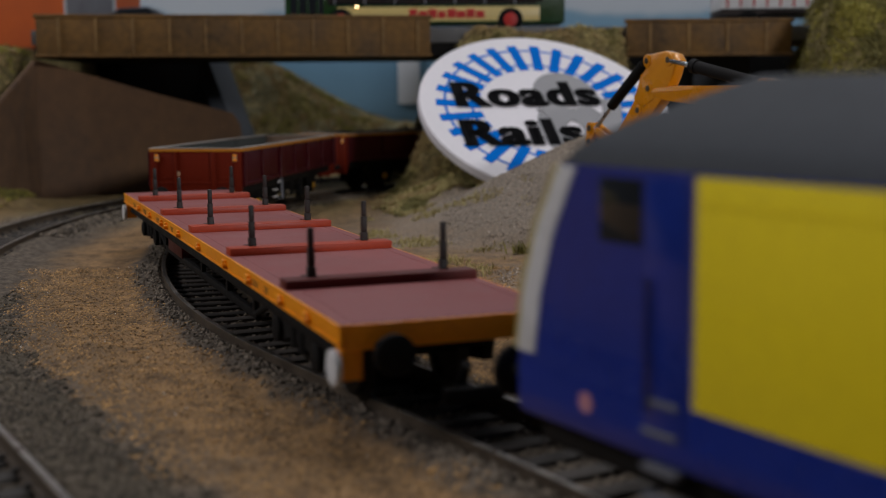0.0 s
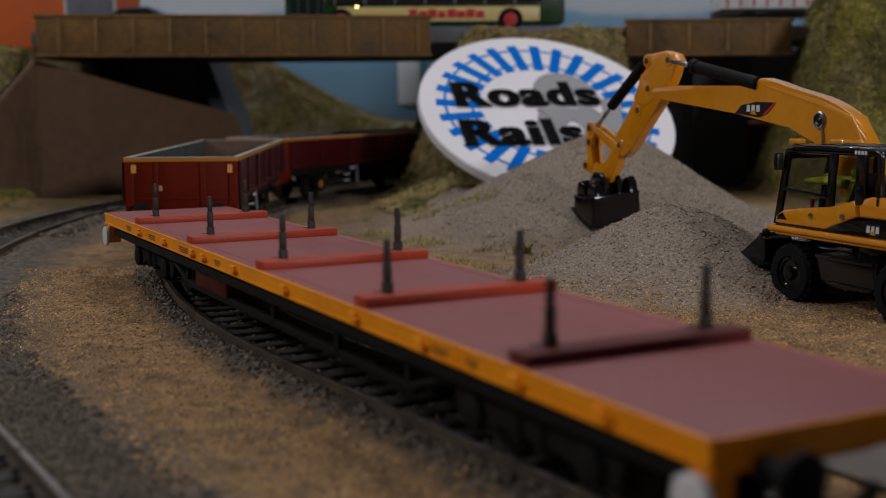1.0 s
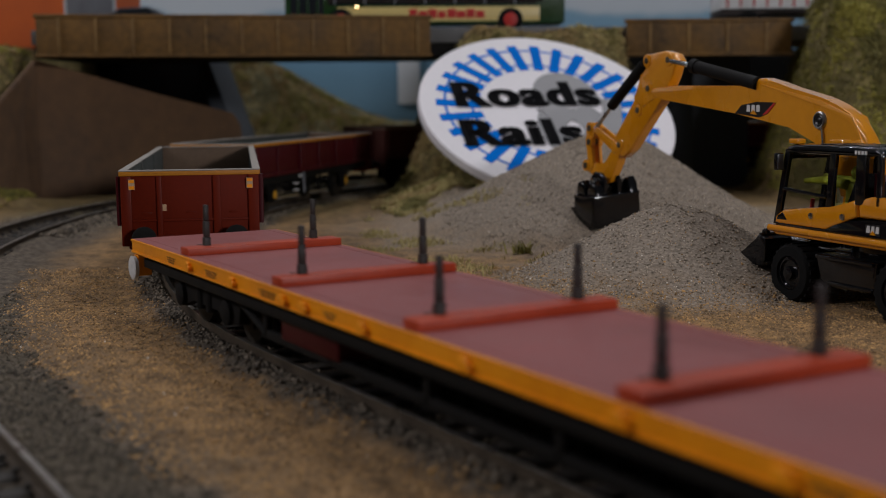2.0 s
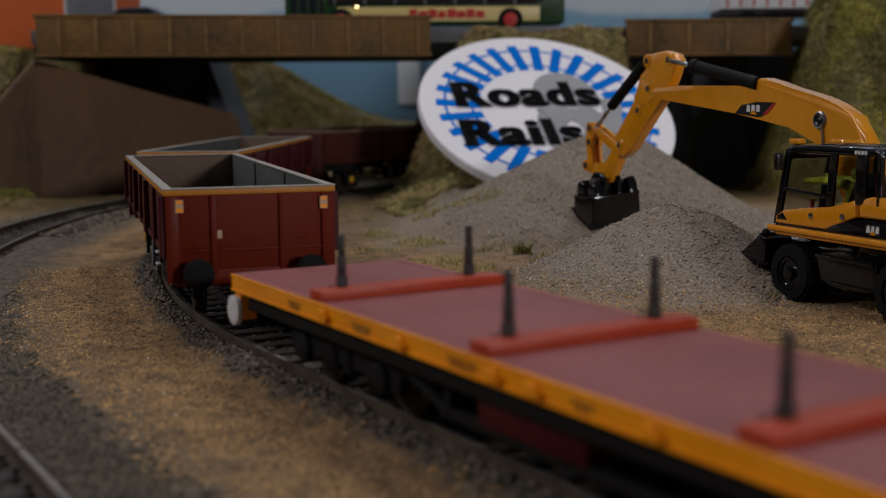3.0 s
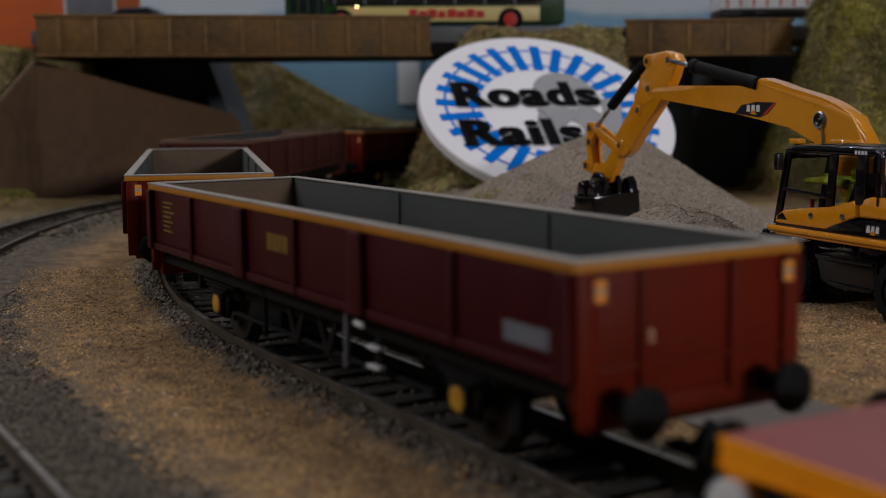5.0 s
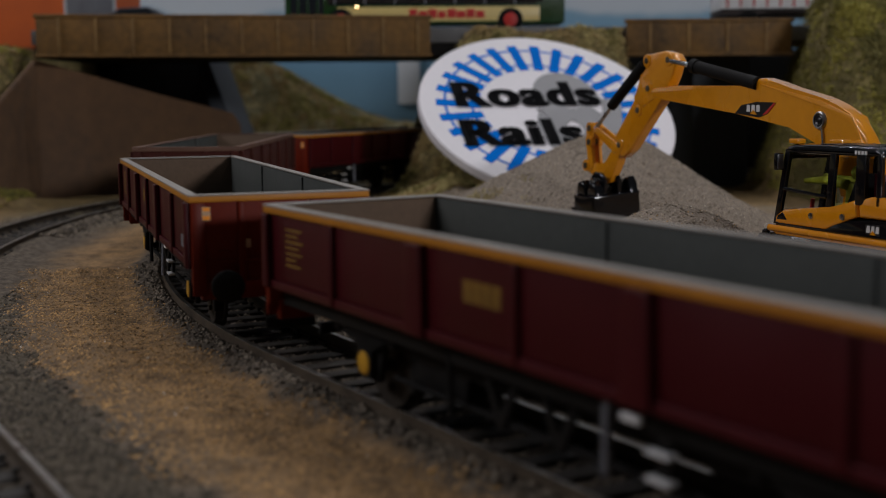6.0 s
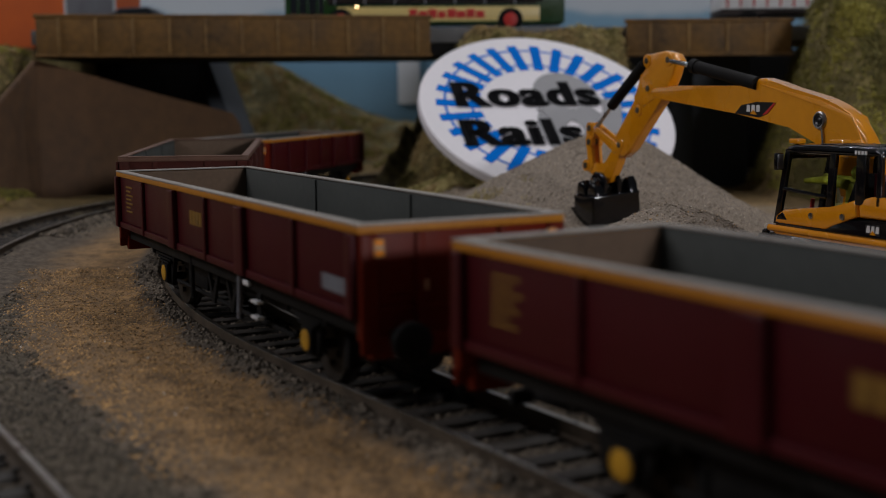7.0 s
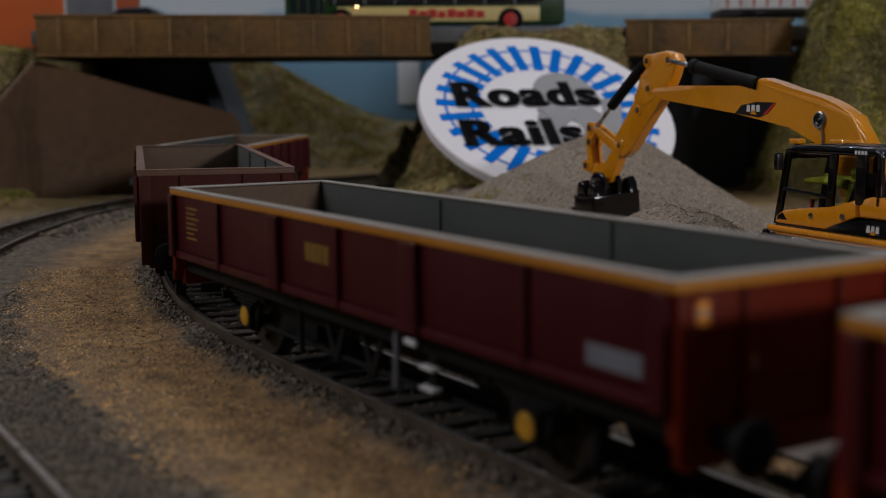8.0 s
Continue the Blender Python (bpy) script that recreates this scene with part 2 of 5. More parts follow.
def P(points, y0, y1, bevel=0.3, bm=None, plane="xz"):
    """A plate: an outline in the xz (or xy) plane, thick from y0 to y1."""
    bm = bm or bmesh.new()
    put = (lambda a, b, t: (a, t, b)) if plane == "xz" else ((lambda a, b, t: (a, b, t)) if plane == "xy" else (lambda a, b, t: (t, a, b)))
    lo, hi = [bm.verts.new(put(a, b, y0)) for a, b in points], [bm.verts.new(put(a, b, y1)) for a, b in points]
    n = len(points)
    f = [bm.faces.new(lo), bm.faces.new(hi)]
    for k in range(n):
        f.append(bm.faces.new((lo[k], lo[(k + 1) % n], hi[(k + 1) % n], hi[k])))
    if bevel:
        bmesh.ops.bevel(bm, geom=list({e for x in f[:2] for e in x.edges}), offset=bevel, segments=3 if bevel < 0.7 else 4, affect="EDGES", profile=0.5)
        if n > 4:
            for g in bm.faces:
                g.smooth = len(g.verts) < 5
    return bm


# ---- the track's plan: straight in the foreground, then a curve ----
X0, Y0, H0 = 41.64, 112.0, -59.435
BENDS = (-0.0003, -0.0003, 0.0029, 0.0023, 0.0022, 0.0016, 0.0030, 0.0036)
STEP = 3.0


def plan():
    s = np.arange(0, 1201, STEP)
    k = np.interp(s, np.arange(8) * 60 + 30, BENDS)
    k[s < 30] *= s[s < 30] / 30
    h = math.radians(H0) - np.concatenate([[0], np.cumsum((k[1:] + k[:-1]) / 2 * STEP)])
    m = (h[1:] + h[:-1]) / 2
    return s, X0 - np.concatenate([[0], np.cumsum(np.cos(m) * STEP)]), Y0 - np.concatenate([[0], np.cumsum(np.sin(m) * STEP)]), h


PS, PX, PY, PH = plan()


def on_track(s):
    """Place and heading at s mm along the line; negative s lies behind, round the curve."""
    if s >= 0:
        return X0 + s * math.cos(PH[0]), Y0 + s * math.sin(PH[0]), PH[0]
    return float(np.interp(-s, PS, PX)), float(np.interp(-s, PS, PY)), float(np.interp(-s, PS, PH))


# advance of the train in mm at given seconds
ADVANCE = [(t, 64.18 * t - 0.353 * t * t + d) for t, d in ((0, -1.3), (0.5, -0.7), (1, -0.1), (1.25, 1.4), (1.5, 2.8), (1.75, 1.8), (2.25, 0.8), (2.75, 0.6), (3, 1.1), (3.5, 0.5), (4, 0.0), (4.5, -1.4), (5.25, -0.6), (5.75, 0.2), (6, 0.0), (6.5, -0.9), (7, -0.5), (7.5, 1.0), (8, 1.2))]


def advance(t):
    return float(np.interp(t, [a for a, _ in ADVANCE], [b for _, b in ADVANCE]))


def riding(s, half):
    """Pose of a vehicle whose bogies or axles stand half mm before and behind its middle."""
    ax, ay, _ = on_track(s + half)
    bx, by, _ = on_track(s - half)
    return Matrix.Translation(((ax + bx) / 2 * MM, (ay + by) / 2 * MM, 0)) @ Matrix.Rotation(math.atan2(ay - by, ax - bx), 4, "Z")


MOVERS = []  # thing, place along the line, half wheelbase
AXLES = []   # wheelset, its rest pose, wheel radius

# ---- the ground ----
PILES = ((60.0, 318.0, 21.0, 44.0, 11), (62.5, 452.0, 37.5, 80.0, 12))
TRACK2 = 70.0  # the outer track lies this far outside the first


def line_points(offset, a=-230, b=900, step=4.0):
    """Points of a line at offset mm outside the main line (to the right of travel)."""
    out = []
    s = a
    while s <= b:
        x, y, h = on_track(-s)
        out.append((x + offset * math.sin(h), y - offset * math.cos(h), h))
        s += step
    return out


MAIN, OUTER = np.array(line_points(0.0)), np.array(line_points(TRACK2))


def off_line(x, y, line):
    return float(np.sqrt(((line[:, 0] - x) ** 2 + (line[:, 1] - y) ** 2).min()))


def smooth01(a, b, x):
    t = min(1.0, max(0.0, (x - a) / (b - a)))
    return t * t * (3 - 2 * t)


def bump_at(x, y, f, seed=0.0):
    return noise.noise(Vector((x / f, y / f, seed)))


def bank(x, y):
    """The grassy banks that carry the road over the line."""
    z = 0.0
    # mound between the two spans
    m = smooth01(-40, -6, x + 0.06 * (y - 600)) * (1 - smooth01(88, 100, x))
    z = max(z, (81.5 - 5 * smooth01(603, 611, y)) * m * smooth01(566, 606, y) * (1 - 0.75 * smooth01(700, 760, y)))
    z = max(z, 13 * math.exp(-(((x - 2) / 22) ** 2 + ((y - 520) / 46) ** 2)))
    # high bank at the right
    z = max(z, 96 * smooth01(157, 190, x) * smooth01(470, 590, y) * (1 - smooth01(612, 660, y)))
    # left bank behind the wing wall
    top = 33 + 39 * min(1.0, max(0.0, (y - 512) / 79))
    z = max(z, top * (1 - smooth01(-210, -202, x)) * smooth01(480, 512, y))
    z = max(z, 9 * math.exp(-(((x + 203) / 13) ** 2 + ((y - 548) / 26) ** 2)))
    # far hillside seen under the span
    z = max(z, (26 + 62 * (1 - smooth01(-185, -20, x))) * smooth01(790, 880, y))
    if z > 4:
        z += min(1.0, z / 20) * (3.2 * bump_at(x, y, 19, 4.0) + 1.6 * bump_at(x, y, 8, 6.0))
    return z


def ground_z(x, y, d1=None, d2=None):
    d1 = off_line(x, y, MAIN) if d1 is None else d1
    d2 = off_line(x, y, OUTER) if d2 is None else d2
    d = min(d1, d2)
    z = -2.6 + 0.9 * bump_at(x, y, 38) + 0.45 * bump_at(x, y, 9, 3.0) + 0.22 * bump_at(x, y, 2.6, 7.0)
    z += (-2.5 - z) * (1 - smooth01(28, 42, math.hypot(x - 100, y - 268)))
    bed = 1 - smooth01(14, 21, d)
    inside = 1 - smooth01(7.5, 10.5, d)
    z = z * (1 - bed) + ((-3.35 * inside - 1.35 * (1 - inside)) + 0.45 * bump_at(x, y, 2.2, 5.0)) * bed
    rise = bank(x, y) * smooth01(17, 50, d)
    for px, py, ph, pr, seed in PILES:
        r = math.hypot(x - px, (y - py))
        r *= 1 + 0.10 * bump_at(x, y, 30, seed)
        if seed == 12 and x > px:
            r *= 1 + 0.22 * (x - px) / max(r, 1.0)
        t = max(0.0, 1 - r / pr)
        cone = ph * (t ** 1.0) * (1 - 0.12 * math.exp(-(r / 9) ** 2))
        if y < py:
            cone += 2.2 * math.exp(-(r / 34) ** 2)
        rise = max(rise, cone + (0.5 * bump_at(x, y, 5, seed) if t > 0 else 0))
    return z + rise


def height_sheet(name, xs, ys, material):
    xs, ys = np.asarray(xs), np.asarray(ys)
    gx, gy = np.meshgrid(xs, ys)
    d1 = np.full(gx.shape, 1e9)
    d2 = np.full(gx.shape, 1e9)
    for line, d in ((MAIN, d1), (OUTER, d2)):
        for x, y, _ in line:
            np.minimum(d, (gx - x) ** 2 + (gy - y) ** 2, out=d)
    d1, d2 = np.sqrt(d1), np.sqrt(d2)
    nx, ny = len(xs), len(ys)
    co = [(gx[j, i] * MM, gy[j, i] * MM, ground_z(gx[j, i], gy[j, i], d1[j, i], d2[j, i]) * MM) for j in range(ny) for i in range(nx)]
    fs = [(j * nx + i, j * nx + i + 1, (j + 1) * nx + i + 1, (j + 1) * nx + i) for j in range(ny - 1) for i in range(nx - 1)]
    me = bpy.data.meshes.new(name)
    me.from_pydata(co, [], fs)
    for f in me.polygons:
        f.use_smooth = True
    me.materials.append(material)
    return new(name, me)


def ground_paint():
    """One sheet: sand, darker ballast by the tracks is loose stone on top; grey gravel on the heaps; green-brown on the banks."""
    m = mat("model_ground", (0.38, 0.23, 0.105), (0.085, 0.055, 0.031), 0.95, big=200, fine=900, mix=0.5, bump=0.9, bump_mm=0.45, spec=0.2)
    n, l = m.node_tree.nodes, m.node_tree.links
    att = n.new("ShaderNodeVertexColor")
    att.layer_name = "cover"
    sep = n.new("ShaderNodeSeparateColor")
    l.new(att.outputs[0], sep.inputs[0])
    p = n["Principled BSDF"]
    last = p.inputs["Base Color"].links[0].from_socket
    co = n["Texture Coordinate"]
    for chan, ca, cb, sc in (("Red", (0.165, 0.132, 0.098), (0.045, 0.036, 0.028), 500), ("Green", (0.315, 0.26, 0.205), (0.15, 0.124, 0.098), 1300), ("Blue", (0.26, 0.205, 0.08), (0.08, 0.066, 0.03), 260)):
        no, ra, mx = n.new("ShaderNodeTexNoise"), n.new("ShaderNodeValToRGB"), n.new("ShaderNodeMix")
        no.inputs["Scale"].default_value, no.inputs["Detail"].default_value = sc, 5
        l.new(co.outputs["Object"], no.inputs["Vector"])
        ra.color_ramp.elements[0].position, ra.color_ramp.elements[1].position = 0.32, 0.68
        ra.color_ramp.elements[0].color, ra.color_ramp.elements[1].color = (*cb, 1), (*ca, 1)
        l.new(no.outputs["Fac"], ra.inputs[0])
        mx.data_type = "RGBA"
        l.new(sep.outputs[chan], mx.inputs[0])
        l.new(last, mx.inputs[6])
        l.new(ra.outputs[0], mx.inputs[7])
        last = mx.outputs[2]
    l.new(last, p.inputs["Base Color"])
    return m


def cover(x, y, d1, d2):
    """What lies on the ground: dark ballast, grey gravel, earth and turf (0 to 1 each)."""
    w = 4 * bump_at(x, y, 14, 2.0) + 2 * bump_at(x, y, 4, 9.0)
    red = max(1 - smooth01(14.5, 19.5, d1 + 0.7 * w), 1 - smooth01(22, 40, d2 + 1.5 * w))
    green = 0.0
    for px, py, ph, pr, seed in PILES:
        green = max(green, 1 - smooth01(pr * 0.7, pr * 1.5, math.hypot(x - px, y - py) + 2.5 * w))
    if PILES[1][1] - 60 < y < 520 and x > -20:
        green = max(green, 0.7)
    blue = smooth01(4, 12, bank(x, y)) if green < 0.5 else 0.0
    far = smooth01(430, 560, y + 3 * w) * (0.55 if x < -40 else 0.35)
    return red, green, max(blue, far)


def ground():
    xs = np.concatenate([np.arange(-900, -320, 60), np.arange(-320, -110, 6), np.arange(-110, 150, 1.3), np.arange(150, 330, 6), np.arange(330, 901, 60)])
    ys = np.concatenate([np.arange(-500, 60, 40), np.arange(60, 100, 4), np.arange(100, 380, 1.3), np.arange(380, 640, 3.2), np.arange(640, 1001, 9)])
    ob = height_sheet("ground", xs, ys, ground_paint())
    me = ob.data
    lay = me.color_attributes.new("cover", "FLOAT_COLOR", "POINT")
    vals = np.zeros((len(me.vertices), 4), np.float32)
    v = np.empty(len(me.vertices) * 3)
    me.vertices.foreach_get("co", v)
    v = v.reshape(-1, 3) / MM
    d = [np.full(len(v), 1e9), np.full(len(v), 1e9)]
    for line, q in zip((MAIN, OUTER), d):
        for x, y, _ in line:
            np.minimum(q, (v[:, 0] - x) ** 2 + (v[:, 1] - y) ** 2, out=q)
    for i in range(len(v)):
        vals[i, :3] = cover(v[i, 0], v[i, 1], math.sqrt(d[0][i]), math.sqrt(d[1][i]))
    vals[:, 3] = 1
    lay.data.foreach_set("color", vals.ravel())
    return tagged(ob, "sandy brown model ground with gravel heaps and grassy banks", "ground", kind="structure")


ground()

# ---- tracks ----


def rail(name, offset, a, b, parent, material, prof):
    """A rail swept along the line at an offset; prof is its section (across, up)."""
    bm = bmesh.new()
    rings = []
    for x, y, h in line_points(offset, a, b, 6.0):
        nx, ny = math.sin(h), -math.cos(h)
        rings.append([bm.verts.new((x + nx * u, y + ny * u, z)) for u, z in prof])
    k = len(prof)
    for p, q in zip(rings, rings[1:]):
        for i in range(k):
            bm.faces.new((p[i], p[(i + 1) % k], q[(i + 1) % k], q[i]))
    bm.faces.new(rings[0])
    bm.faces.new(rings[-1])
    return part(name, bm, material, parent)


SECTION = [(-1.1, -2.6), (1.1, -2.6), (1.1, -2.25), (0.35, -2.0), (0.35, -0.75), (0.6, -0.6), (0.6, -0.05), (-0.6, -0.05), (-0.6, -0.6), (-0.35, -0.75), (-0.35, -2.0), (-1.1, -2.25)]
HEAD = [(-0.45, -0.06), (0.45, -0.06), (0.42, 0.0), (-0.42, 0.0)]


def track(offset, a, b, label):
    t = thing("railway_track", Matrix.Identity(4), label, "track")
    for side in (-1, 1):
        r = rail("rail", offset + side * 8.7, a, b, t, M_rail, SECTION)
        rail("rail_head", offset + side * 8.7, a, b, r, M_railtop, HEAD).matrix_parent_inverse = Matrix.Identity(4)
    return t


def sleepers(t, offset, a, b):
    bm = B(-1.75, 1.75, -15.5, 15.5, -4.4, -2.6, 0.2)
    for s in (-8.7, 8.7):
        for dx in (-1.2, 1.2):
            B(-0.55 + 0, 0.55, s + dx - 0.45, s + dx + 0.45, -2.7, -1.9, 0, bm)
    first = part("sleeper", bm, M_sleeper, t)
    pts = line_points(offset, a, b, 7.6)
    rnd = random.Random(4)
    for i, (x, y, h) in enumerate(pts):
        ob = first if i == 0 else first.copy()
        if i:
            scene.collection.objects.link(ob)
        ob.matrix_basis = Matrix.Translation((x * MM, y * MM, rnd.uniform(-0.1, 0.05) * MM)) @ Matrix.Rotation(h + rnd.uniform(-0.02, 0.02), 4, "Z")


T_main = track(0.0, -200, 880, "weathered model railway track on dark ballast")
T_outer = track(TRACK2, -160, 880, "weathered model railway track curving outside the first one")

# ---- rolling stock ----


def wheelset(v, x, r, half=8.2, label=""):
    bm = bmesh.new()
    for s in (-1, 1):
        lathe([(0, r * 0.3), (0, r), (s * 1.6, r), (s * 1.7, r + 0.7), (s * 2.3, r + 0.7), (s * 2.3, r * 0.82), (s * 1.5, r * 0.78), (s * 1.5, r * 0.3)], (0, s * (half - 0.2) + s * 1.0, 0), (0, -1, 0), 28, bm)
        for k in range(6):
            a = k * math.pi / 3
            C((r * 0.5 * math.cos(a), s * (half + 0.2), r * 0.5 * math.sin(a)), (r * 0.5 * math.cos(a), s * (half + 1.4), r * 0.5 * math.sin(a)), 0.55, n=8, bm=bm)
    C((0, -half - 3, 0), (0, half + 3, 0), 0.9, n=10, bm=bm)
    ob = part("wheelset", bm, M_wheel, v, "dark steel wheelset")
    rest = Matrix.Translation((x * MM, 0, r * MM))
    ob.matrix_basis = rest
    AXLES.append((ob, rest, r))
    return ob


def buffer(v, x, s, y, z, r, long=5.0):
    bm = C((x, y, z), (x + s * long, y, z), 1.3, n=12)
    lathe([(0, r * 0.6), (s * 0.5, r), (s * 1.3, r), (s * 1.6, r * 0.8)], (x + s * long, y, z), (1, 0, 0), 20, bm)
    return part("buffer", bm, M_black, v, "black buffer")


def coupling(v, x, s):
    bm = B(min(x, x + s * 9), max(x, x + s * 9), -1.2, 1.2, 5.2, 6.4, 0.2)
    B(x + s * 9 - 0.6, x + s * 9 + 0.6, -4.5, 4.5, 4.8, 6.9, 0.2, bm)
    C((x + s * 4, 0, 6.2), (x + s * 6.5, 0, 9.5), 0.8, n=8, bm=bm)
    return part("coupling", bm, M_black, v, "black plastic tension-lock coupling")


def box_wagon(s, length, label, paint, endpaint, band, rim, inside, inend, marks=True, zt=28.9):
    v = thing("box_wagon", riding(s, 44), label, "wagon", "open box wagons of the train")
    L, W, zs = length / 2, 16.6, 16.8
    for sd in (-1, 1):
        y0, y1 = sorted((sd * W, sd * (W - 1.0)))
        side = part("side", B(-L + 0.8, L - 0.8, y0, y1, zs, zt - 0.9, 0.1), paint, v)
        part("sole_bar", B(-L + 1.2, L - 1.2, *sorted((sd * (W + 0.5), sd * (W - 1.2))), zs - 1.5, zs - 0.1, 0.25), paint, side)
        part("band", B(-L, L, *sorted((sd * (W + 0.35), sd * (W - 0.2))), zt - 1.42, zt - 0.3, 0.15), band, side)
        part("lining", B(-L + 1.1, L - 1.1, *sorted((sd * (W - 1.0), sd * (W - 1.3))), zs + 0.6, zt - 0.5, 0.05), inside, side)
        k = length / 144.6
        for u, w in ((1.6, 2.4), (25.5, 1.5), (50.5, 5.0), (73, 1.5), (94.5, 5.0), (120, 1.5), (143, 2.4)):
            x = u * k - L
            part("rib", P([(x - w / 2, zs - 1.4), (x + w / 2, zs - 1.4), (x + w / 2 * 0.8, zt - 1.44), (x - w / 2 * 0.8, zt - 1.44)], *sorted((sd * (W - 0.1), sd * (W + (1.15 if w > 2 else 0.8)))), bevel=0.34), paint, side)
        for u in (49, 96):
            x = u * k - L
            part("inner_rib", B(x - 0.5, x + 0.5, *sorted((sd * (W - 1.3), sd * (W - 1.7))), zs + 0.8, zt - 0.6, 0.1), inside, side)
        if marks and sd == -1:
            for i in range(7):
                part("marking", B(8.2 - L, 8.2 - L + (6, 4.5, 6.5, 5, 6, 4, 5.5)[i], sd * (W + 0.06), sd * (W - 0.05), 25.2 - i * 0.95, 25.6 - i * 0.95, 0), M_gold, side)
            for i in range(4):
                part("marking", B(61.5 - L + i * 2.1, 63.3 - L + i * 2.1, sd * (W + 0.06), sd * (W - 0.05), 21.4, 24.2, 0), M_gold, side, "gold marking blocks")
            part("data_panel", B(131 - L, 140 - L, sd * (W + 0.08), sd * (W - 0.05), 18.2, 20.6, 0), M_greywhite, side, "pale grey data panel")
    for sd in (-1, 1):
        x0, x1 = sorted((sd * L, sd * (L - 1.0)))
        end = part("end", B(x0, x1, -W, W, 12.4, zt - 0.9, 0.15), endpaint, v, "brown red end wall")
        part("band", B(*sorted((sd * (L + 0.35), sd * (L - 0.2))), -W - 0.3, W + 0.3, zt - 1.42, zt - 0.3, 0.15), band, end)
        part("lining", B(*sorted((sd * (L - 1.0), sd * (L - 1.3))), -W + 1.2, W - 1.2, zs + 0.6, zt - 0.5, 0.05), inend, end)
        for y, w in ((-W + 1.3, 2.6), (-7.4, 1.3), (6.4, 1.9), (W - 1.3, 2.6)):
            part("rib", B(*sorted((sd * (L - 0.1), sd * (L + 0.8))), y - w / 2, y + w / 2, 10.4 if abs(y) > 12 else 12.0, zt - 1.44, 0.25), endpaint, end)
        part("end_rail", B(*sorted((sd * (L - 0.1), sd * (L + 0.45))), -W + 1, W - 1, 16.3, 16.9, 0.15), endpaint, end)
        for y in (-13.9, 14.4) if band is M_band else ():
            p = part("warning_label", B(*sorted((sd * (L + 0.78), sd * (L + 0.88))), y - 0.75, y + 0.75, 24.2, 26.7, 0), M_labelcream, end, "cream and orange warning label")
            for z0, z1 in ((24.3, 25.1), (25.9, 26.6)):
                part("label_field", B(*sorted((sd * (L + 0.86), sd * (L + 0.92))), y - 0.65, y + 0.65, z0, z1, 0), M_orange, p)
        part("paper_label", B(*sorted((sd * (L - 0.05), sd * (L + 0.12))), -6.9, -5.8, 18.9, 20.5, 0), M_labelcream, end, "small faded label")
        for y in (-10.5, 0.2, 10.5):
            part("door_bang", B(*sorted((sd * (L - 0.1), sd * (L + 0.35))), y - 1.2, y + 1.2, 18.2, 18.6, 0.1), endpaint, end)
        part("headstock", B(*sorted((sd * (L + 0.4), sd * (L - 1.6))), -15, 15, 9.6, 13.0, 0.3), endpaint, v)
        for y in (-11.0, 11.0):
            buffer(v, sd * L, sd, y, 12.6, 3.0, 4.2)
        coupling(v, sd * (L - 3), sd)
    # rim in four lengths
    for sd in (-1, 1):
        part("rim", B(-L - 0.3, L + 0.3, *sorted((sd * (W + 0.4), sd * (W - 1.5))), zt - 0.34, zt, 0.15), rim, v)
        part("rim", B(*sorted((sd * (L + 0.4), sd * (L - 1.5))), -W + 1.5, W - 1.5, zt - 0.34, zt, 0.15), rim, v)
    part("floor", B(-L + 1, L - 1, -W + 1, W - 1, zs - 0.4, zs + 0.4, 0.1), inside, v)
    part("underframe", B(-L + 2, L - 2, -9, 9, 11.5, 15.2, 0.3), M_black, v)
    for sd in (-1, 1):
        part("frame_rail", B(-L + 2, L - 2, *sorted((sd * 14.6, sd * 13.2)), 12.2, 15.3, 0.2), M_black, v)
        for x in (-43.5, 43.5):
            g = part("axle_guard", P([(x - 5.5, 13), (x + 5.5, 13), (x + 2.6, 4.6), (x - 2.6, 4.6)], *sorted((sd * 11.6, sd * 12.6)), bevel=0.2), M_black, v)
            spring = bmesh.new()
            for i in range(4):
                B(x - 8.5 + i * 1.6, x + 8.5 - i * 1.6, *sorted((sd * 12.2, sd * 13.6)), 12.2 - 0.7 * i - 0.5, 12.2 - 0.7 * i, 0.1, spring)
            part("leaf_spring", spring, M_black, g)
            part("axle_cover", lathe([(0, 1.75), (sd * 0.2, 1.75), (sd * 0.3, 1.5), (sd * 0.25, 0.6)], (x, sd * 13.55, 7.3), (0, 1, 0), 18), M_hub, g, "yellow axle cover")
            part("axle_box", B(x - 2.2, x + 2.2, *sorted((sd * 12.4, sd * 13.6)), 5.2, 9.4, 0.3), M_black, g)
        part("brake_rod", C((-36, sd * 12.4, 6.4), (36, sd * 12.4, 6.4), 0.45, n=8), M_black, v)
        part("brake_lever", C((15, sd * 15.0, 14.6), (15.3, sd * 15.4, 6.4), 0.5, n=10), M_greywhite, v, "pale grey brake lever")
        part("brake_lever", C((-18, sd * 14.4, 14.6), (-17, sd * 14.6, 5.4), 0.45, n=10), M_black, v)
        part("lever_handle", B(17.5, 20.5, *sorted((sd * 15.4, sd * 14.8)), 13.0, 13.9, 0.2), M_white, v, "white handle")
        st = part("step", B(21.5, 25.0, *sorted((sd * 15.4, sd * 14.0)), 10.4, 10.9, 0.1), M_white, v, "white step")
        part("step_tread", B(21.5, 25.0, *sorted((sd * 15.4, sd * 14.0)), 7.6, 8.1, 0.1), M_white, st)
        part("step_bracket", B(22.3, 24.2, *sorted((sd * 14.4, sd * 13.9)), 7.6, 13.2, 0.1), M_black, st)
    part("air_tank", C((-12, 4, 8.6), (6, 4, 8.6), 3.2, n=18), M_black, v)
